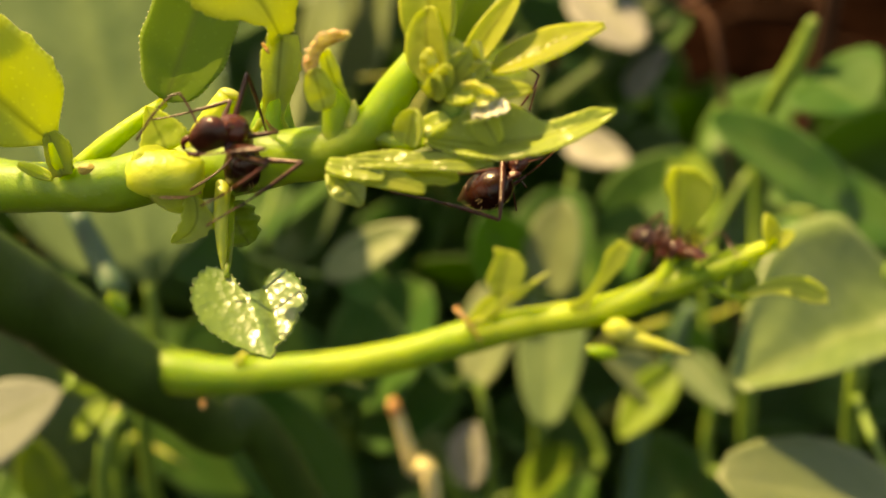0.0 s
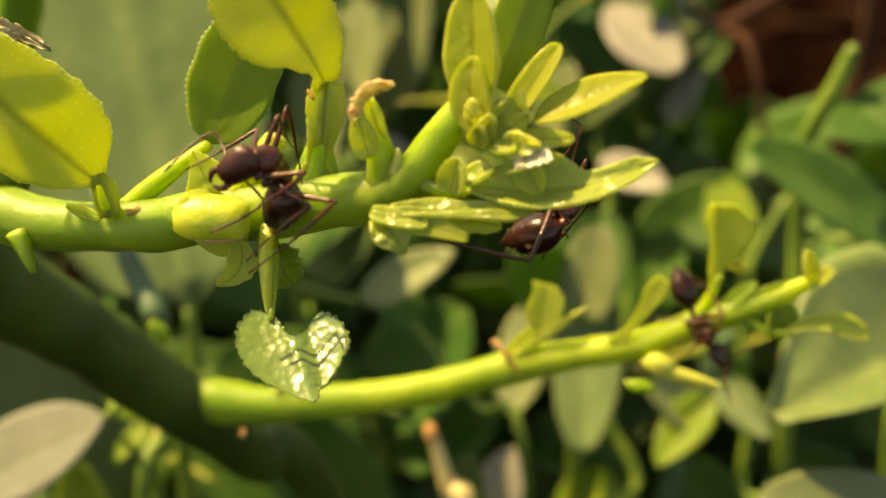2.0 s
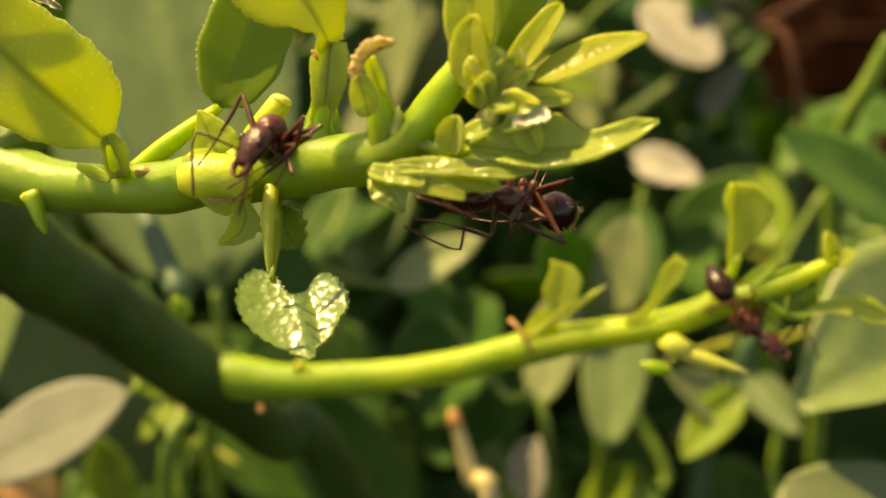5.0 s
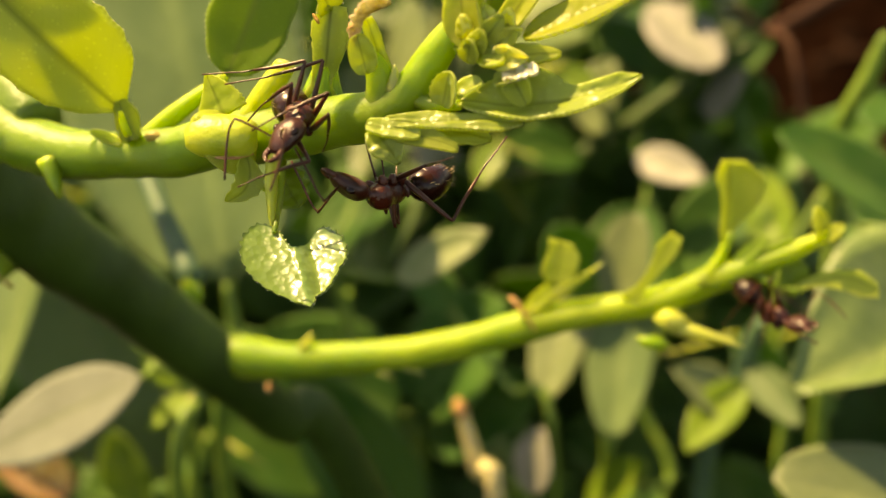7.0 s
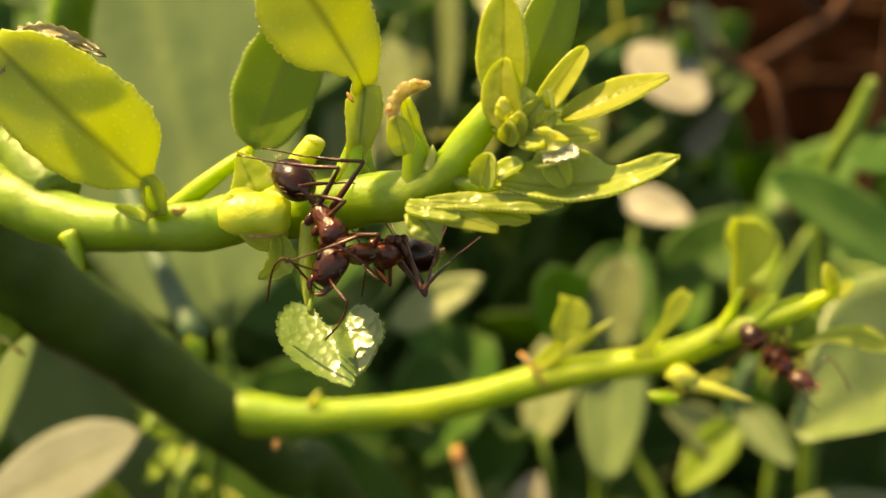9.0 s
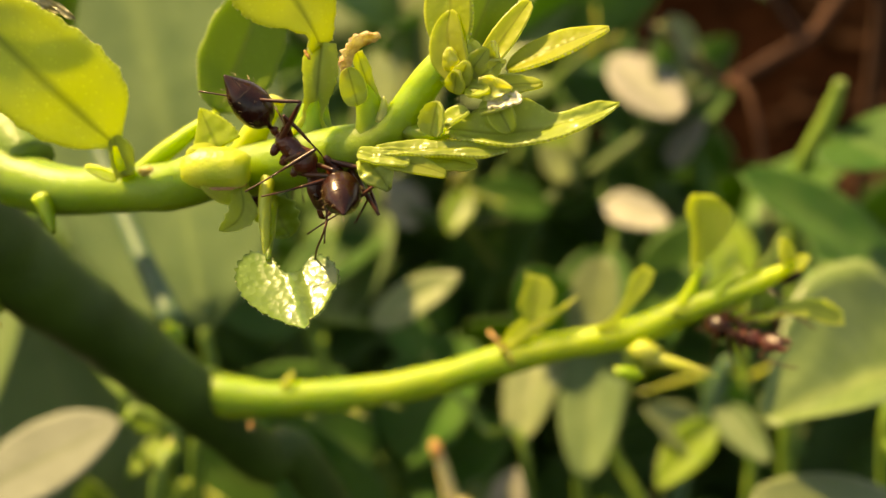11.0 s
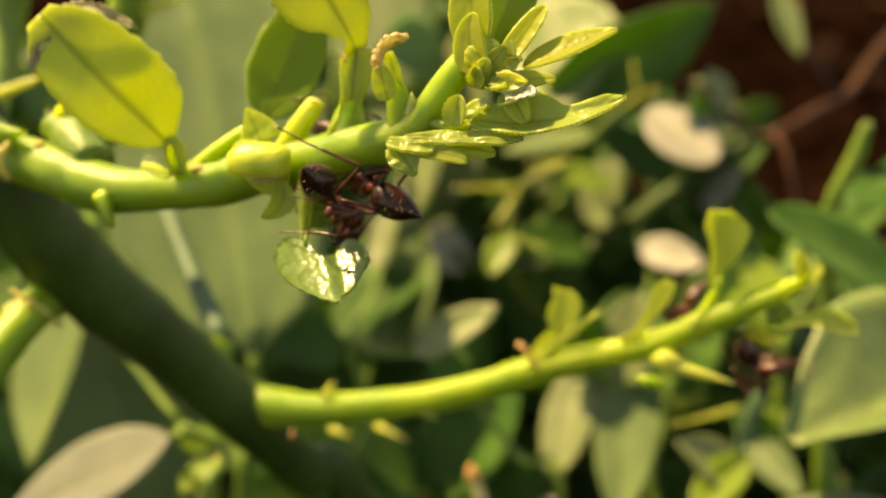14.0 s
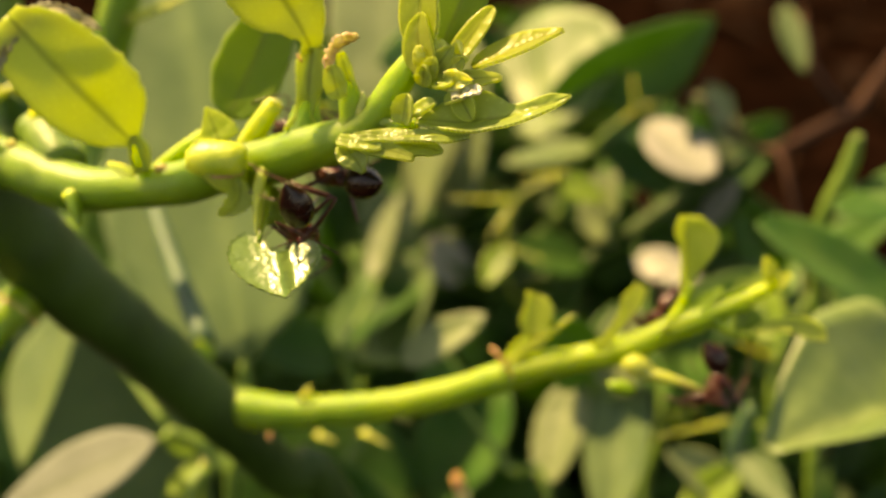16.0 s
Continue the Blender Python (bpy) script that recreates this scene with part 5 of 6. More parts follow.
LEFT_WAY = [
    (0.00, (-11.55, 4.91, -2.65), (-12.13, 6.04, -5.91), (-13.94, 5.09, -4.65), (-12.60, 2.63, 0.07), (0.35, 0.7, -0.6)),
    (0.50, (-11.27, 4.90, -3.60), (-12.17, 6.19, -6.73), (-14.10, 5.28, -5.63), (-12.40, 2.49, -1.03), (0.35, 0.7, -0.6)),
    (1.00, (-11.48, 5.29, -3.32), (-12.44, 6.58, -6.43), (-14.34, 5.20, -5.94), (-12.60, 2.60, -1.04), (0.35, 0.7, -0.6)),
    (1.50, (-11.53, 5.54, -3.47), (-12.39, 6.74, -6.64), (-14.27, 5.43, -5.94), (-12.66, 2.77, -1.30), (0.35, 0.7, -0.6)),
    (2.00, (-11.70, 5.44, -3.36), (-12.77, 6.99, -6.31), (-14.66, 5.75, -5.51), (-12.82, 2.82, -1.00), (0.35, 0.7, -0.6)),
    (2.50, (-12.34, 5.88, -3.38), (-13.39, 7.54, -6.27), (-15.36, 6.22, -5.91), (-12.95, 3.11, -1.01), (0.35, 0.7, -0.6)),
    (3.00, (-12.13, 6.10, -3.55), (-13.06, 7.72, -6.51), (-14.83, 6.12, -6.71), (-13.27, 3.30, -1.42), (0.35, 0.7, -0.6)),
    (3.50, (-12.10, 6.29, -3.51), (-13.29, 7.66, -6.50), (-14.69, 5.75, -6.87), (-13.72, 3.88, -1.22), (0.35, 0.7, -0.6)),
    (4.00, (-12.30, 5.76, -2.53), (-12.93, 6.98, -5.75), (-14.35, 5.08, -6.15), (-13.82, 4.14, 0.43), (0.35, 0.7, -0.6)),
    (6.50, (-12.39, 4.98, -2.45), (-11.21, 4.36, -5.68), (-11.89, 2.85, -7.42), (-13.48, 6.07, 0.92), (0.1, 0.9, -0.3)),
    (7.00, (-11.75, 4.84, -2.68), (-10.74, 4.28, -5.99), (-12.02, 2.66, -7.22), (-12.76, 5.67, 0.77), (0.1, 0.9, -0.3)),
    (7.50, (-12.06, 3.96, -3.37), (-10.33, 2.71, -6.14), (-12.48, 1.75, -6.60), (-13.26, 5.68, -0.32), (0.3, 0.5, -0.7)),
    (8.00, (-12.26, 3.97, -2.78), (-10.43, 2.09, -5.10), (-12.47, 0.88, -5.51), (-13.48, 5.90, 0.12), (0.3, 0.3, -0.8)),
    (8.50, (-12.51, 4.71, -3.73), (-10.26, 2.33, -4.96), (-12.13, 0.87, -5.32), (-14.58, 6.13, -1.02), (0.3, 0.3, -0.8)),
    (9.00, (-12.68, 4.59, -3.27), (-10.84, 1.95, -4.64), (-12.15, -0.06, -4.80), (-14.88, 6.49, -0.97), (0.4, 0.3, -0.8)),
    (9.20, (-12.82, 4.53, -3.50), (-10.90, 1.66, -4.10), (-12.85, 0.26, -4.25), (-15.10, 6.64, -1.49), (0.4, 0.3, -0.8)),
    (11.30, (-12.45, 5.76, -3.43), (-10.03, 3.23, -3.36), (-9.36, 1.30, -2.11), (-14.47, 8.38, -5.09), (0.5, 0.4, -0.75)),
    (11.50, (-12.31, 4.43, -3.70), (-9.87, 1.91, -3.62), (-9.43, 0.39, -1.82), (-14.35, 6.94, -5.48), (0.5, 0.4, -0.75)),
    (12.00, (-11.56, 3.46, -2.90), (-9.77, 0.45, -2.88), (-10.59, -1.10, -1.24), (-14.11, 6.04, -3.62), (0.5, 0.4, -0.75)),
    (12.50, (-11.43, 2.84, -4.07), (-10.35, 0.46, -1.74), (-11.48, -0.95, -0.17), (-13.26, 4.79, -6.63), (0.5, 0.4, -0.75)),
    (13.00, (-10.97, 1.75, -3.50), (-10.26, 0.18, -0.46), (-12.49, -0.72, -0.57), (-12.18, 3.63, -6.45), (0.6, 0.4, -0.7)),
    (13.50, (-11.21, 1.86, -3.56), (-10.22, 0.39, -0.54), (-12.19, -0.97, -0.65), (-12.32, 2.97, -6.91), (0.6, 0.4, -0.7)),
    (14.00, (-11.28, 1.35, -3.55), (-9.82, -0.22, -0.79), (-11.53, -0.89, 0.76), (-11.94, 2.51, -7.00), (0.6, 0.4, -0.7)),
    (14.50, (-11.22, 1.11, -3.49), (-9.53, 0.33, -0.53), (-11.30, -0.63, 0.77), (-11.92, 2.13, -6.98), (0.6, 0.4, -0.7)),
    (15.00, (-11.10, 0.16, -4.06), (-10.28, -0.96, -0.85), (-11.77, -1.61, 0.91), (-11.09, 1.93, -7.31), (0.6, 0.4, -0.7)),
    (15.50, (-10.95, -0.07, -4.06), (-10.06, -1.24, -0.88), (-11.52, -1.91, 0.89), (-11.28, 2.05, -7.07), (0.6, 0.4, -0.7)),
    (16.00, (-10.06, -0.63, -2.91), (-10.48, -1.40, 0.48), (-11.86, -1.81, 2.41), (-10.31, 1.53, -5.90), (0.5, 0.5, -0.6)),
]
RIGHT_WAY = [
    (0.00, (1.44, 3.26, -2.38), (2.33, 5.63, 0.26), (1.12, 6.65, -1.54), (-1.25, 1.91, 0.11), (0.4, -0.5, -0.8)),
    (0.50, (1.61, 3.33, -3.15), (2.37, 5.61, -0.39), (1.23, 6.59, -2.27), (-1.12, 2.01, -0.67), (0.4, -0.5, -0.8)),
    (1.00, (1.65, 3.07, -2.99), (2.40, 5.69, -0.49), (1.14, 7.02, -2.04), (-1.14, 1.82, -0.53), (0.4, -0.5, -0.8)),
    (1.50, (1.45, 3.01, -3.04), (2.03, 5.58, -0.43), (0.88, 6.77, -2.17), (-1.46, 1.87, -0.65), (0.4, -0.5, -0.8)),
    (2.00, (1.86, 3.24, -2.78), (2.50, 5.33, 0.14), (1.16, 6.41, -1.53), (-1.29, 2.08, -0.68), (0.4, -0.5, -0.8)),
    (2.50, (2.06, 3.14, -2.78), (2.74, 5.06, 0.21), (1.44, 6.30, -1.38), (-1.06, 2.24, -0.50), (0.4, -0.5, -0.8)),
    (3.00, (0.86, 3.39, -2.95), (2.57, 4.77, -0.22), (0.95, 6.53, -0.40), (-0.31, 1.71, -5.90), (0.4, -0.5, -0.8)),
    (3.50, (0.96, 3.51, -3.30), (2.66, 4.80, -0.48), (1.30, 6.56, -1.38), (-0.21, 1.83, -6.25), (0.4, -0.5, -0.8)),
    (4.00, (1.23, 3.65, -2.04), (0.31, 4.26, 1.28), (-0.65, 3.45, -0.77), (0.83, 1.90, -5.28), (0.2, -0.8, -0.6)),
    (5.20, (0.88, 2.37, -0.91), (-1.42, 2.76, -3.53), (-3.62, 2.23, -4.31), (2.48, 1.30, 2.25), (0.1, -0.85, -0.5)),
    (6.50, (-4.55, 0.84, 0.78), (-6.19, 0.59, -2.30), (-8.51, 1.13, -2.56), (-2.49, 1.75, 3.72), (0, -0.85, -0.5)),
    (7.00, (-5.84, 0.83, -0.49), (-7.68, 0.58, -3.46), (-9.84, 1.56, -3.83), (-3.65, 1.75, 2.34), (0, -0.85, -0.5)),
    (7.50, (-6.53, 1.57, -1.11), (-8.13, 1.58, -4.22), (-10.00, 2.38, -5.51), (-4.82, 2.03, 2.14), (0, -0.85, -0.5)),
    (8.00, (-6.58, 1.22, -1.12), (-8.27, 0.94, -4.18), (-10.61, 1.30, -4.53), (-4.95, 1.69, 2.16), (0, -0.85, -0.5)),
    (8.50, (-6.93, 1.56, -1.52), (-8.77, 0.63, -4.34), (-10.65, 0.08, -5.74), (-4.91, 2.28, 1.50), (0, -0.85, -0.5)),
    (9.00, (-7.82, 1.55, -0.23), (-9.22, 1.64, -3.44), (-10.76, 1.64, -5.28), (-6.37, 1.03, 3.13), (0, -0.85, -0.5)),
    (9.20, (-7.83, 1.53, -0.44), (-9.60, 2.36, -3.35), (-10.72, 2.73, -5.44), (-6.69, 0.39, 2.89), (0, -0.7, -0.7)),
    (11.30, (-8.75, 3.18, -3.81), (-9.78, 4.07, -0.59), (-9.36, 4.86, 1.64), (-8.28, 1.08, -6.82), (0.3, -0.5, -0.8)),
    (11.50, (-8.58, 1.88, -4.06), (-9.55, 2.80, -0.83), (-9.41, 3.46, 1.48), (-8.26, -0.03, -7.21), (0.3, -0.5, -0.8)),
    (12.00, (-8.69, 2.30, -3.30), (-10.08, 2.95, -0.15), (-10.87, 3.15, 2.11), (-8.48, 0.12, -6.28), (0.3, -0.5, -0.8)),
    (12.50, (-8.28, 1.61, -3.92), (-9.89, 2.57, -0.96), (-10.86, 3.13, 1.16), (-6.82, -0.24, -6.77), (0.3, -0.5, -0.8)),
    (13.00, (-8.43, 1.86, -2.35), (-9.75, 2.74, 0.77), (-11.01, 3.09, 2.78), (-5.74, -0.02, -4.06), (0.3, -0.5, -0.8)),
    (13.50, (-8.70, 1.68, -2.36), (-10.20, 2.74, 0.62), (-11.51, 3.25, 2.57), (-5.86, -0.40, -3.51), (0.3, -0.5, -0.8)),
    (14.00, (-8.76, 1.85, -2.84), (-10.03, 2.54, 0.34), (-11.23, 3.03, 2.36), (-5.77, -0.12, -3.77), (0.3, -0.5, -0.8)),
    (14.50, (-8.65, 2.17, -2.27), (-10.00, 2.40, 0.94), (-11.09, 2.44, 3.08), (-5.65, 0.28, -3.33), (0.3, -0.5, -0.8)),
    (15.00, (-8.13, 2.20, -0.84), (-10.18, 3.04, 1.87), (-11.40, 3.43, 3.90), (-5.26, 1.28, -2.99), (0.3, -0.5, -0.8)),
    (15.50, (-7.70, 2.25, -0.83), (-9.95, 3.28, 1.64), (-11.14, 3.45, 3.71), (-5.18, 1.38, -3.40), (0.3, -0.4, -0.9)),
    (16.00, (-7.95, 2.50, 0.65), (-10.01, 3.45, 3.32), (-11.24, 3.76, 5.36), (-5.46, 2.06, -2.04), (0.3, -0.4, -0.9)),
]
LEFT_FEET = [
    (0.0, ((-16.27, 6.33, -2.46), (-12.06, 6.95, -3.43)), ((-13.96, 4.67, -5.68), (-10.43, 5.00, -6.67)), ((-10.97, 6.48, -0.47), (-10.70, 6.28, -1.50)), ((-13.56, 2.22, -4.94), (-10.70, 4.64, -5.70)), ((-13.31, 1.28, -5.05), (-9.45, 2.86, -5.91)), ((-10.57, 3.90, -0.76), (-11.00, 4.79, -1.66))),
    (4.0, ((-17.33, 5.96, -3.77), (-13.23, 8.83, -4.30)), ((-13.30, 3.23, -5.84), (-11.76, 5.39, -6.56)), ((-12.23, 7.47, -1.36), (-12.38, 9.14, -2.21)), ((-13.42, 1.36, -6.02), (-10.51, 4.68, -6.56)), ((-13.46, 1.18, -5.54), (-10.52, 3.87, -6.14)), ((-11.78, 4.32, -1.63), (-11.88, 6.75, -2.41))),
    (6.5, ((-13.60, 1.21, -5.88), (-9.99, 2.65, -6.50)), ((-10.04, 3.56, -3.41), (-10.12, 3.99, -4.38)), ((-13.01, 3.59, -6.64), (-9.88, 6.44, -7.17)), ((-15.51, 4.96, -3.68), (-13.44, 5.10, -4.52)), ((-16.40, 6.81, -3.58), (-11.29, 7.51, -4.16)), ((-15.47, 6.27, -2.56), (-12.16, 7.84, -3.19))),
    (8.0, ((-14.87, 0.27, -6.70), (-10.63, 1.65, -7.36)), ((-10.21, 0.76, -3.38), (-10.02, 1.66, -4.31)), ((-13.76, 4.40, -4.35), (-11.83, 3.88, -5.27)), ((-9.92, 2.71, -2.23), (-10.41, 2.90, -3.25)), ((-16.12, 6.63, -4.34), (-11.58, 7.59, -5.01)), ((-15.05, 6.42, -3.79), (-10.98, 6.14, -4.57))),
    (9.0, ((-13.69, 1.25, -4.99), (-10.78, 2.24, -5.82)), ((-10.02, -0.68, -2.95), (-9.48, 0.73, -3.85)), ((-14.18, 4.68, -2.82), (-12.69, 4.48, -3.77)), ((-9.58, 5.16, -1.61), (-11.06, 4.67, -2.70)), ((-15.21, 7.14, -2.72), (-12.19, 8.48, -3.53)), ((-16.34, 6.74, -3.79), (-11.19, 5.46, -4.66))),
    (11.4, ((-12.51, 1.96, -5.62), (-10.27, 1.63, -6.52)), ((-9.54, -0.59, -3.52), (-8.72, 1.68, -4.45)), ((-13.40, 1.97, -5.66), (-9.38, 4.02, -6.45)), ((-9.20, 3.29, -2.45), (-9.82, 4.53, -3.46)), ((-16.14, 7.60, -4.70), (-8.83, 6.40, -5.39)), ((-11.68, 5.64, -2.53), (-9.20, 6.55, -3.41))),
    (12.5, ((-13.52, 0.96, -5.20), (-10.63, 0.47, -6.06)), ((-11.89, -1.75, -4.14), (-9.90, -0.70, -5.03)), ((-13.51, 1.42, -5.20), (-8.56, 1.51, -5.94)), ((-8.97, -0.51, -2.97), (-9.90, -0.07, -4.02)), ((-14.11, 5.49, -5.19), (-8.55, 4.78, -5.90)), ((-11.31, 3.77, -2.05), (-9.28, 3.37, -2.95))),
    (13.5, ((-14.16, -0.68, -2.70), (-11.63, -0.94, -3.51)), ((-10.67, -1.58, -1.41), (-10.10, -0.66, -2.39)), ((-13.61, 1.36, -3.73), (-11.37, 1.23, -4.56)), ((-9.17, 0.68, -2.37), (-9.50, 0.82, -3.40)), ((-14.04, 5.12, -4.88), (-8.76, 4.25, -5.45)), ((-13.28, 1.36, -3.70), (-10.63, 2.11, -4.53))),
    (15.0, ((-14.93, -0.92, -2.39), (-11.98, -0.87, -3.08)), ((-7.93, -0.79, -1.65), (-9.54, -1.71, -2.77)), ((-13.10, 0.89, -4.32), (-11.47, 0.06, -5.10)), ((-9.81, -0.31, -1.88), (-8.46, 1.46, -2.85)), ((-14.82, 5.70, -4.80), (-9.61, 2.79, -5.07)), ((-12.96, 2.73, -4.42), (-8.88, 2.15, -4.95))),
    (16.0, ((-12.99, -2.28, -1.63), (-11.02, -1.63, -2.45)), ((-8.84, -2.63, -1.10), (-9.32, -1.95, -2.22)), ((-13.71, 1.53, -1.99), (-10.70, 0.43, -2.56)), ((-7.95, -2.27, -2.03), (-8.76, -1.51, -3.19)), ((-13.45, 3.13, -3.08), (-8.11, 1.55, -3.34)), ((-13.24, 2.86, -2.53), (-8.72, 1.26, -2.88))),
]
RIGHT_FEET = [
    (0.0, ((2.69, 7.87, -2.43), (2.70, 6.62, -3.57)), ((3.73, 4.65, -1.79), (3.80, 2.88, -2.99)), ((3.02, 4.24, -1.83), (3.97, 2.60, -3.02)), ((2.23, 2.78, -0.97), (2.01, 2.70, -1.99)), ((-4.61, 2.68, -2.95), (-0.90, 0.72, -4.19)), ((1.51, 2.50, -1.00), (2.20, 1.65, -2.10))),
    (3.5, ((2.74, 7.95, -3.29), (2.54, 6.84, -4.41)), ((3.23, 4.58, -2.58), (4.27, 2.95, -3.70)), ((1.96, 4.30, -2.66), (4.21, 2.87, -3.71)), ((2.01, 2.83, -1.79), (2.44, 2.47, -2.81)), ((-5.61, 3.27, -4.05), (-1.16, 1.40, -5.06)), ((1.01, 2.26, -1.88), (2.10, 1.63, -2.90))),
    (4.0, ((-4.29, 0.64, -3.61), (-0.66, 1.28, -4.37)), ((6.09, 4.36, -1.73), (4.32, 4.11, -2.85)), ((4.39, 4.36, -1.81), (4.60, 3.14, -2.92)), ((-0.67, 1.20, -3.38), (0.29, 1.96, -4.26)), ((-4.57, 2.44, -3.46), (-1.21, 2.01, -4.33)), ((-0.12, 1.89, -1.27), (1.86, 1.11, -2.25))),
    (6.5, ((-8.11, 3.54, -1.26), (-5.90, -1.04, -2.50)), ((-8.30, 3.18, 1.72), (-7.55, 1.37, 0.61)), ((-7.22, 2.95, -1.24), (-5.22, -2.17, -2.55)), ((-6.51, 2.22, 2.77), (-5.44, -2.38, 1.44)), ((0.10, 4.02, 0.39), (-1.45, -1.01, -1.17)), ((-3.17, 2.59, 2.04), (-3.24, 3.23, 1.08))),
    (8.0, ((-8.27, 3.17, -2.10), (-7.53, -0.46, -3.30)), ((-8.90, 2.92, 0.86), (-8.14, 0.74, -0.25)), ((-7.66, 3.18, -2.06), (-6.18, -1.52, -3.29)), ((-7.96, 3.09, 0.93), (-7.67, -0.50, -0.30)), ((-2.54, 2.91, -1.78), (-3.67, -0.82, -3.10)), ((-4.80, 2.63, 1.08), (-4.67, 0.76, -0.04))),
    (9.0, ((-10.85, 2.96, -0.78), (-8.47, -1.08, -1.91)), ((-10.45, 3.05, 1.25), (-8.79, -1.12, 0.08)), ((-9.01, 3.26, -0.69), (-6.36, -0.99, -1.82)), ((-8.95, 3.33, 2.33), (-6.35, -1.38, 1.17)), ((-3.82, 2.28, 0.47), (-4.97, 1.72, -0.61)), ((-5.75, 2.84, 2.43), (-6.03, 1.93, 1.36))),
    (11.4, ((-11.07, 3.46, 0.47), (-10.27, 3.72, -0.49)), ((-8.47, 5.07, 0.61), (-8.83, 4.61, -0.41)), ((-9.17, 5.55, -1.41), (-8.73, 5.00, -2.40)), ((-10.42, 4.43, 0.52), (-9.79, 4.62, -0.45)), ((-11.07, -0.27, -3.58), (-6.53, 0.91, -4.36)), ((-8.67, 5.31, -0.39), (-8.48, 4.60, -1.40))),
    (13.5, ((-10.86, 2.98, -0.56), (-10.01, 3.17, -1.50)), ((-9.66, 3.83, 0.51), (-9.50, 3.50, -0.47)), ((-9.83, 0.01, -2.40), (-7.69, 0.56, -3.25)), ((-8.61, 3.49, 0.60), (-8.64, 3.16, -0.40)), ((-10.16, -1.23, -2.38), (-6.11, -0.91, -3.09)), ((-8.12, 2.31, -0.33), (-7.64, 2.51, -1.30))),
    (15.0, ((-10.53, 2.59, -2.13), (-9.65, 2.11, -3.02)), ((-10.94, 3.78, -0.24), (-10.22, 3.28, -1.13)), ((-9.80, 0.08, -2.91), (-8.22, 1.22, -3.82)), ((-9.54, 3.81, -0.09), (-9.01, 3.30, -1.01)), ((-7.77, 0.12, -2.69), (-6.52, 0.85, -3.61)), ((-8.84, 4.17, -0.03), (-7.27, 2.98, -0.80))),
    (16.0, ((-9.80, 3.30, -0.64), (-9.16, 2.99, -1.55)), ((-10.20, 3.25, 0.33), (-9.45, 3.13, -0.58)), ((-9.27, 3.48, -0.59), (-8.47, 3.00, -1.47)), ((-8.81, 4.14, 1.44), (-8.60, 3.28, 0.52)), ((-7.50, 1.22, -0.21), (-6.73, 1.81, -1.17)), ((-7.01, 3.80, 1.68), (-6.65, 3.31, 0.75))),
]
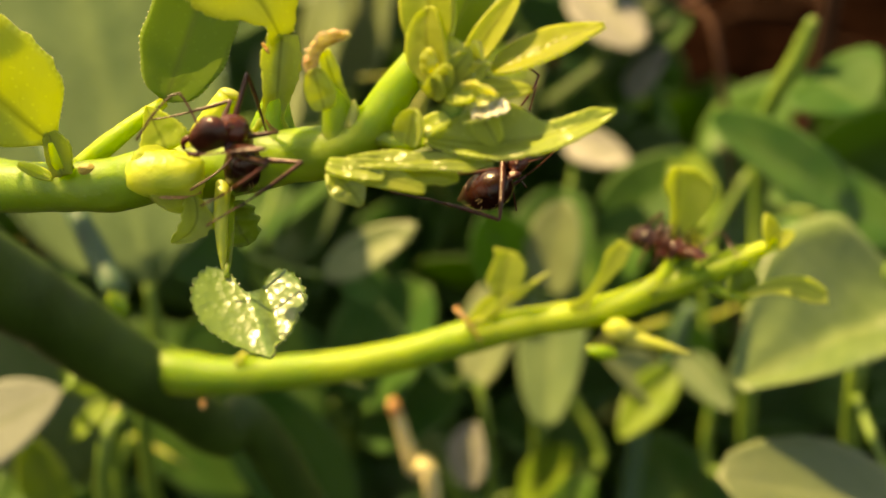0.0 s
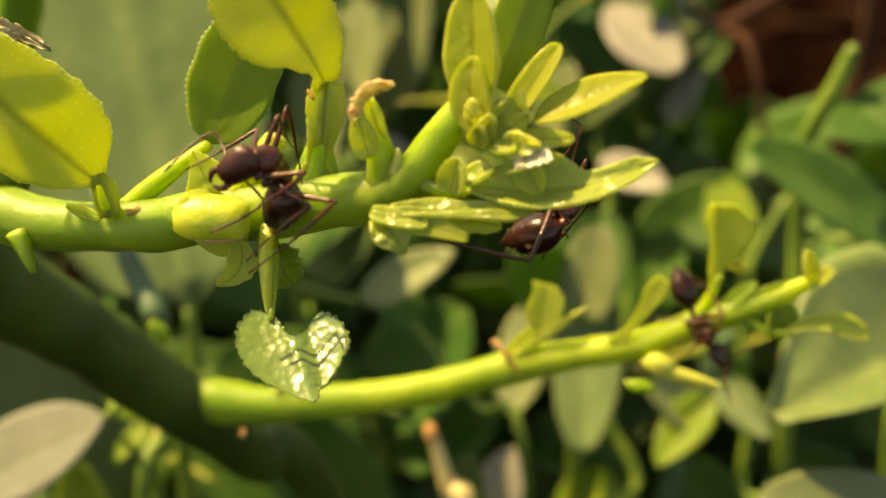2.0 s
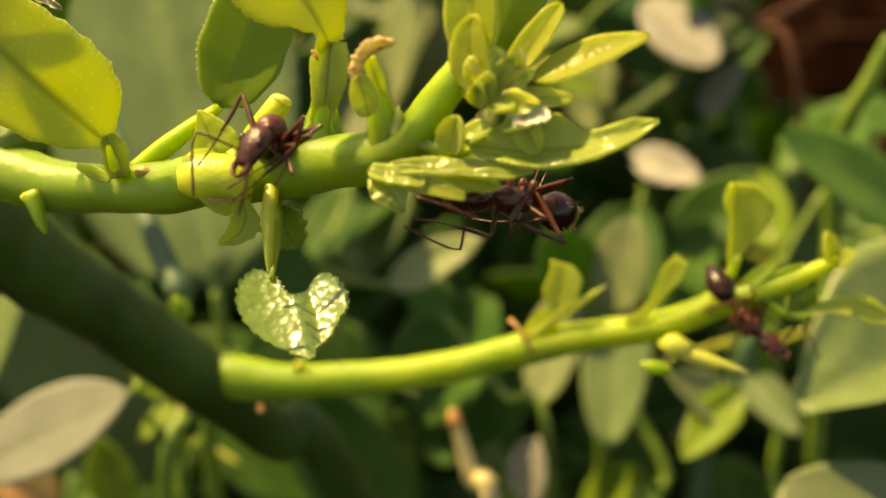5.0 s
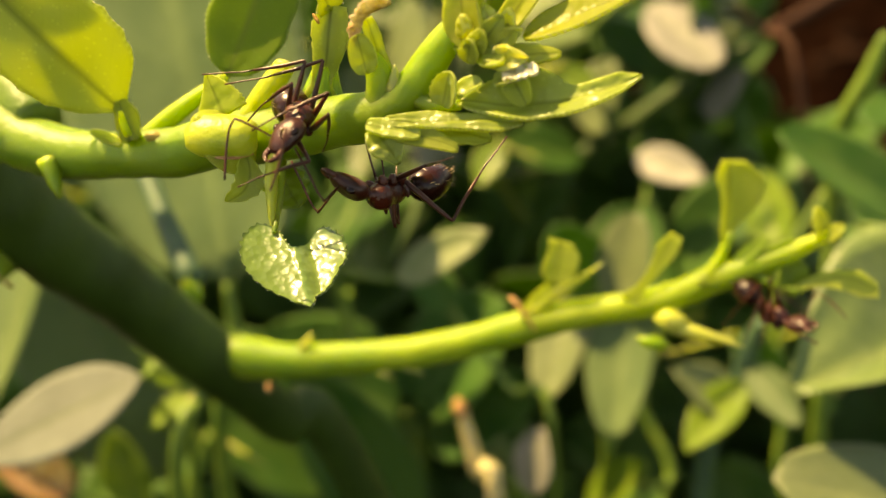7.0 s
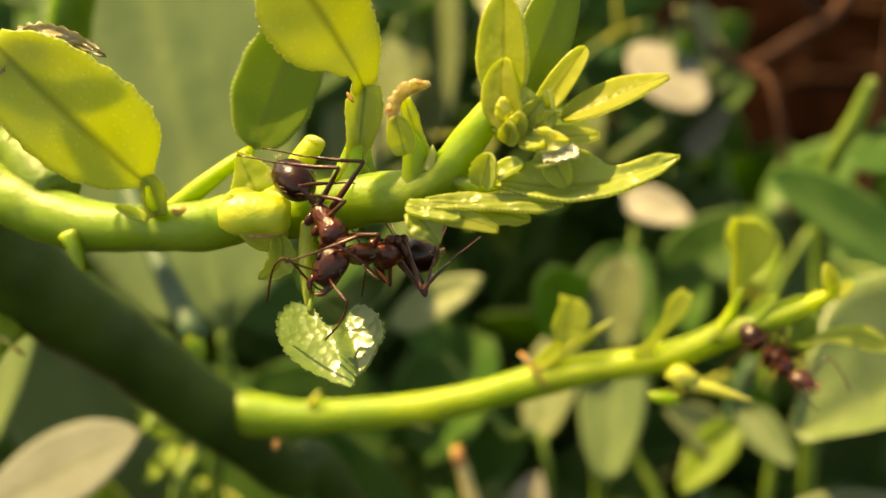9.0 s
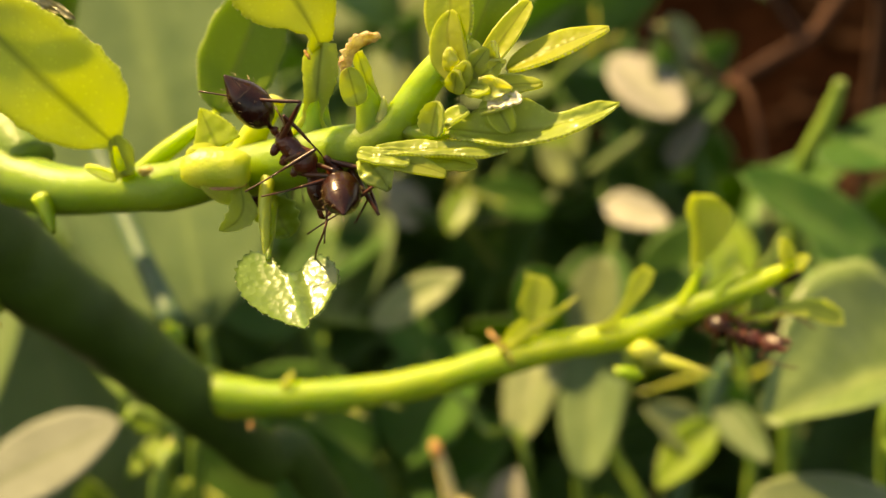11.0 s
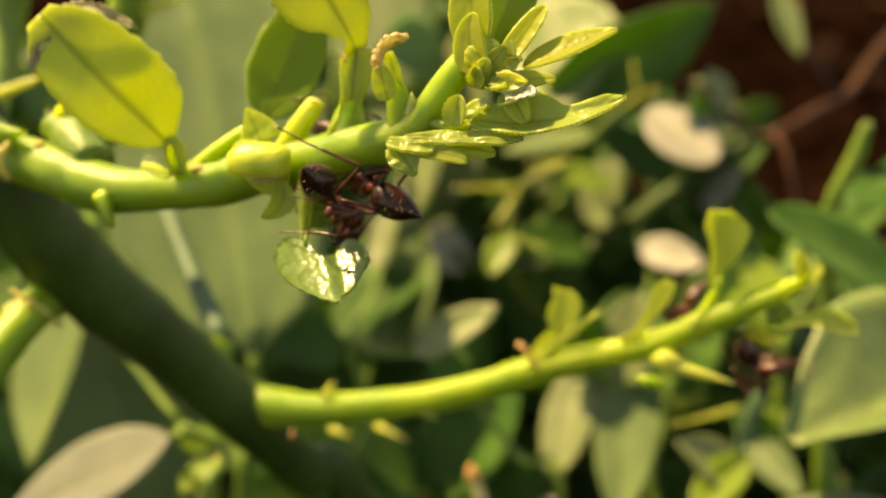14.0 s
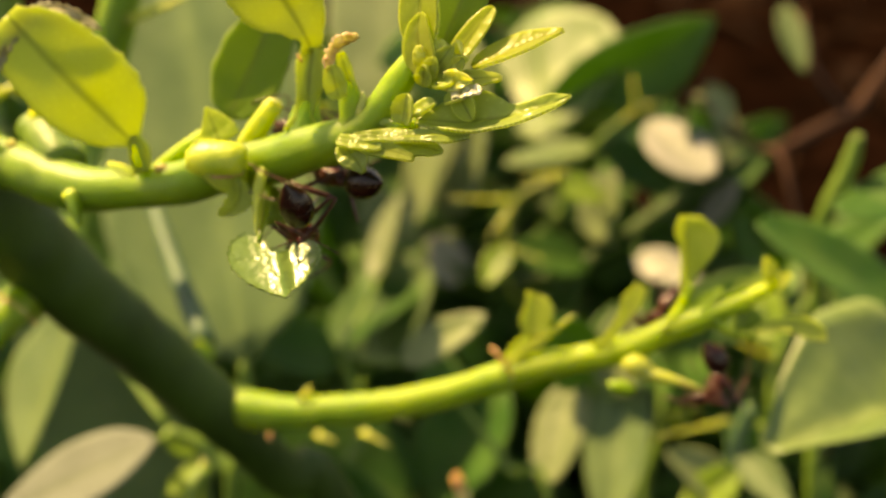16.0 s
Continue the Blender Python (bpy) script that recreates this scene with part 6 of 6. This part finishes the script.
FAR_WAY = [
    (0.00, (13.77, -3.04, 25.36), (15.19, -3.32, 22.64), (16.21, -3.39, 20.79), (12.33, -2.54, 28.24), (0.5, 0.3, -1)),
    (1.00, (13.38, -3.29, 24.79), (14.30, -4.71, 22.21), (14.99, -6.03, 20.72), (12.54, -2.41, 27.81), (0.5, 0.3, -1)),
    (1.50, (12.68, -4.25, 23.94), (13.32, -6.61, 22.06), (14.13, -8.06, 20.76), (12.61, -1.60, 25.83), (0.5, 0.3, -1)),
    (2.00, (12.88, -4.88, 22.50), (14.42, -7.54, 22.50), (15.80, -9.14, 22.50), (11.81, -1.80, 22.50), (0.5, 0.3, -1)),
    (2.50, (13.22, -4.79, 22.00), (14.90, -7.37, 22.00), (16.11, -9.10, 22.00), (11.54, -2.00, 22.00), (0.5, 0.2, -1)),
    (3.50, (14.04, -5.50, 21.50), (16.00, -7.88, 21.50), (17.56, -9.30, 21.50), (12.35, -2.72, 21.50), (0.5, 0.2, -1)),
    (4.20, (13.60, -5.26, 21.97), (15.46, -7.52, 21.03), (16.98, -8.83, 20.36), (12.05, -2.55, 22.89), (0.5, 0.2, -1)),
    (6.50, (16.66, -6.94, 22.27), (18.02, -8.04, 19.73), (19.10, -8.30, 17.94), (15.55, -5.06, 24.68), (0.4, 0.1, -1)),
    (7.00, (16.96, -7.68, 22.21), (18.60, -8.66, 19.79), (19.81, -8.61, 18.06), (15.53, -5.68, 24.34), (0.4, 0.1, -1)),
    (8.00, (16.92, -7.95, 22.24), (18.44, -8.99, 19.76), (19.56, -9.12, 17.98), (15.56, -6.07, 24.52), (0.4, 0.1, -1)),
    (9.00, (16.46, -6.88, 22.14), (17.98, -8.30, 19.86), (19.18, -8.94, 18.25), (15.19, -4.89, 24.38), (0.4, 0.1, -1)),
    (11.50, (17.10, -7.67, 21.77), (18.82, -8.01, 19.23), (20.04, -7.97, 17.51), (15.39, -6.92, 24.43), (0.2, 0.1, -1)),
    (12.50, (17.08, -8.11, 21.75), (18.78, -8.71, 19.25), (20.00, -8.93, 17.54), (15.37, -7.20, 24.37), (0.2, 0.1, -1)),
    (13.00, (17.76, -9.24, 22.54), (19.31, -9.96, 19.99), (20.55, -10.78, 21.49), (16.34, -7.00, 20.65), (0.2, -0.4, -0.9)),
    (13.50, (17.54, -9.73, 21.05), (18.73, -9.97, 18.22), (19.80, -10.42, 19.99), (15.86, -7.46, 19.43), (0.2, -0.4, -0.9)),
    (14.00, (17.46, -9.16, 21.78), (18.22, -9.68, 18.84), (19.47, -9.10, 20.44), (15.95, -7.60, 19.35), (0.2, -0.4, -0.9)),
    (14.50, (17.71, -9.47, 22.34), (19.10, -10.67, 24.81), (18.75, -11.47, 26.74), (16.22, -7.81, 19.97), (0.2, -0.4, -0.9)),
    (15.00, (17.87, -9.72, 21.31), (17.92, -11.52, 23.81), (16.44, -11.96, 25.24), (16.75, -7.68, 19.03), (0.4, -0.2, -0.9)),
    (15.50, (17.50, -10.01, 20.65), (17.46, -11.67, 23.25), (15.46, -12.34, 23.41), (16.37, -7.55, 18.84), (0.4, -0.2, -0.9)),
    (16.00, (17.45, -9.60, 21.24), (16.92, -11.45, 23.65), (14.90, -12.03, 23.78), (16.00, -7.28, 19.47), (0.4, -0.2, -0.9)),
]
HIDDEN_WAY = [
    (0.00, (-27.89, 10.48, 2.60), (-26.74, 8.89, 3.38), (-28.46, 11.93, 0.84), (0.3, -0.4, 1)),
    (2.00, (-27.89, 10.46, 2.60), (-26.74, 8.88, 3.41), (-28.47, 11.96, 0.79), (0.3, -0.4, 1)),
    (4.00, (-27.90, 10.48, 2.60), (-26.77, 8.89, 3.42), (-28.38, 11.90, 0.76), (0.3, -0.4, 1)),
    (6.50, (-27.91, 10.45, 2.60), (-26.75, 8.89, 3.43), (-28.40, 11.88, 0.74), (0.3, -0.4, 1)),
    (9.20, (-27.91, 10.46, 2.60), (-26.75, 8.89, 3.43), (-28.46, 11.89, 0.74), (0.3, -0.4, 1)),
    (9.70, (-24.93, 6.11, 4.40), (-23.78, 4.64, 5.25), (-25.73, 7.52, 2.49), (0.3, -0.3, 1)),
    (10.20, (-22.26, 3.15, 6.20), (-19.69, 2.99, 4.34), (-24.89, 4.06, 8.06), (0.1, -0.1, 1)),
    (10.70, (-17.62, 3.04, 5.20), (-15.07, 3.32, 3.40), (-20.27, 2.84, 7.00), (0, 0.1, 1)),
    (10.90, (-14.77, 3.52, 4.40), (-12.78, 4.50, 2.42), (-16.85, 2.66, 6.38), (0, 0.1, 1)),
    (11.05, (-13.42, 4.11, 4.20), (-12.55, 5.93, 2.23), (-14.45, 2.32, 6.17), (0, 0.2, 1)),
    (11.20, (-13.02, 4.94, 4.00), (-13.17, 6.70, 2.04), (-13.06, 3.04, 5.96), (0, 0.3, 1)),
    (11.35, (-12.94, 5.26, 3.80), (-14.16, 6.64, 4.68), (-11.71, 3.52, 1.82), (0, 0.5, 1)),
    (11.50, (-10.76, 6.06, 3.50), (-12.27, 7.01, 4.38), (-9.14, 5.54, 1.52), (0, 0.6, 1)),
    (12.50, (-11.23, 5.75, 3.50), (-12.69, 6.27, 4.38), (-9.58, 5.37, 1.52), (0, 0.6, 1)),
    (14.50, (-11.13, 5.74, 3.50), (-12.61, 6.40, 4.38), (-9.33, 5.23, 1.52), (0, 0.6, 1)),
    (16.00, (-11.18, 5.96, 3.50), (-12.78, 6.49, 4.38), (-9.04, 5.43, 1.52), (0, 0.6, 1)),
]


LATE_WAY = [
    (0.00, (33.50, -15.50, 50.00), (35.30, -14.60, 50.50), (31.60, -16.40, 49.60), (0.1, 0.2, 1)),
    (9.25, (33.50, -15.50, 50.00), (35.30, -14.60, 50.50), (31.60, -16.40, 49.60), (0.1, 0.2, 1)),
    (10.00, (27.00, -8.00, 36.00), (25.30, -7.00, 34.00), (28.60, -9.00, 38.00), (0.1, 0.2, 1)),
    (10.75, (20.00, -4.40, 26.50), (18.20, -5.20, 26.90), (21.80, -3.50, 26.20), (0.1, 0.2, 1)),
    (12.75, (12.50, -6.00, 27.60), (13.50, -4.20, 28.00), (11.65, -7.80, 27.40), (-0.7, 0.5, -0.6)),
    (16.00, (12.50, -6.00, 27.60), (13.50, -4.20, 28.00), (11.65, -7.80, 27.40), (-0.7, 0.5, -0.6)),
]


def from_middle(rows, size):
    """Rows of thorax, head and gaster turned into rows of waist, neck, mouth and gaster's tip."""
    out = []
    for t, c, h, g, up in rows:
        c, h, g = Vector(c), Vector(h), Vector(g)
        ahead, behind = (h - c).normalized(), (g - c).normalized()
        axis = (ahead - behind).normalized() * THORAX * size / 2
        out.append((t, c - axis, c + axis, c + axis + ahead * 2.4 * size, c - axis + behind * 3.7 * size, up))
    return out


def motions():
    crawl(LEFT_ANT, LEFT_WAY, LEFT_FEET)
    crawl(RIGHT_ANT, RIGHT_WAY, RIGHT_FEET)
    crawl(FAR_ANT, FAR_WAY)
    crawl(HIDDEN_ANT, from_middle(HIDDEN_WAY, 0.85))
    crawl(LATE_ANT, from_middle(LATE_WAY, 0.85))


motions()
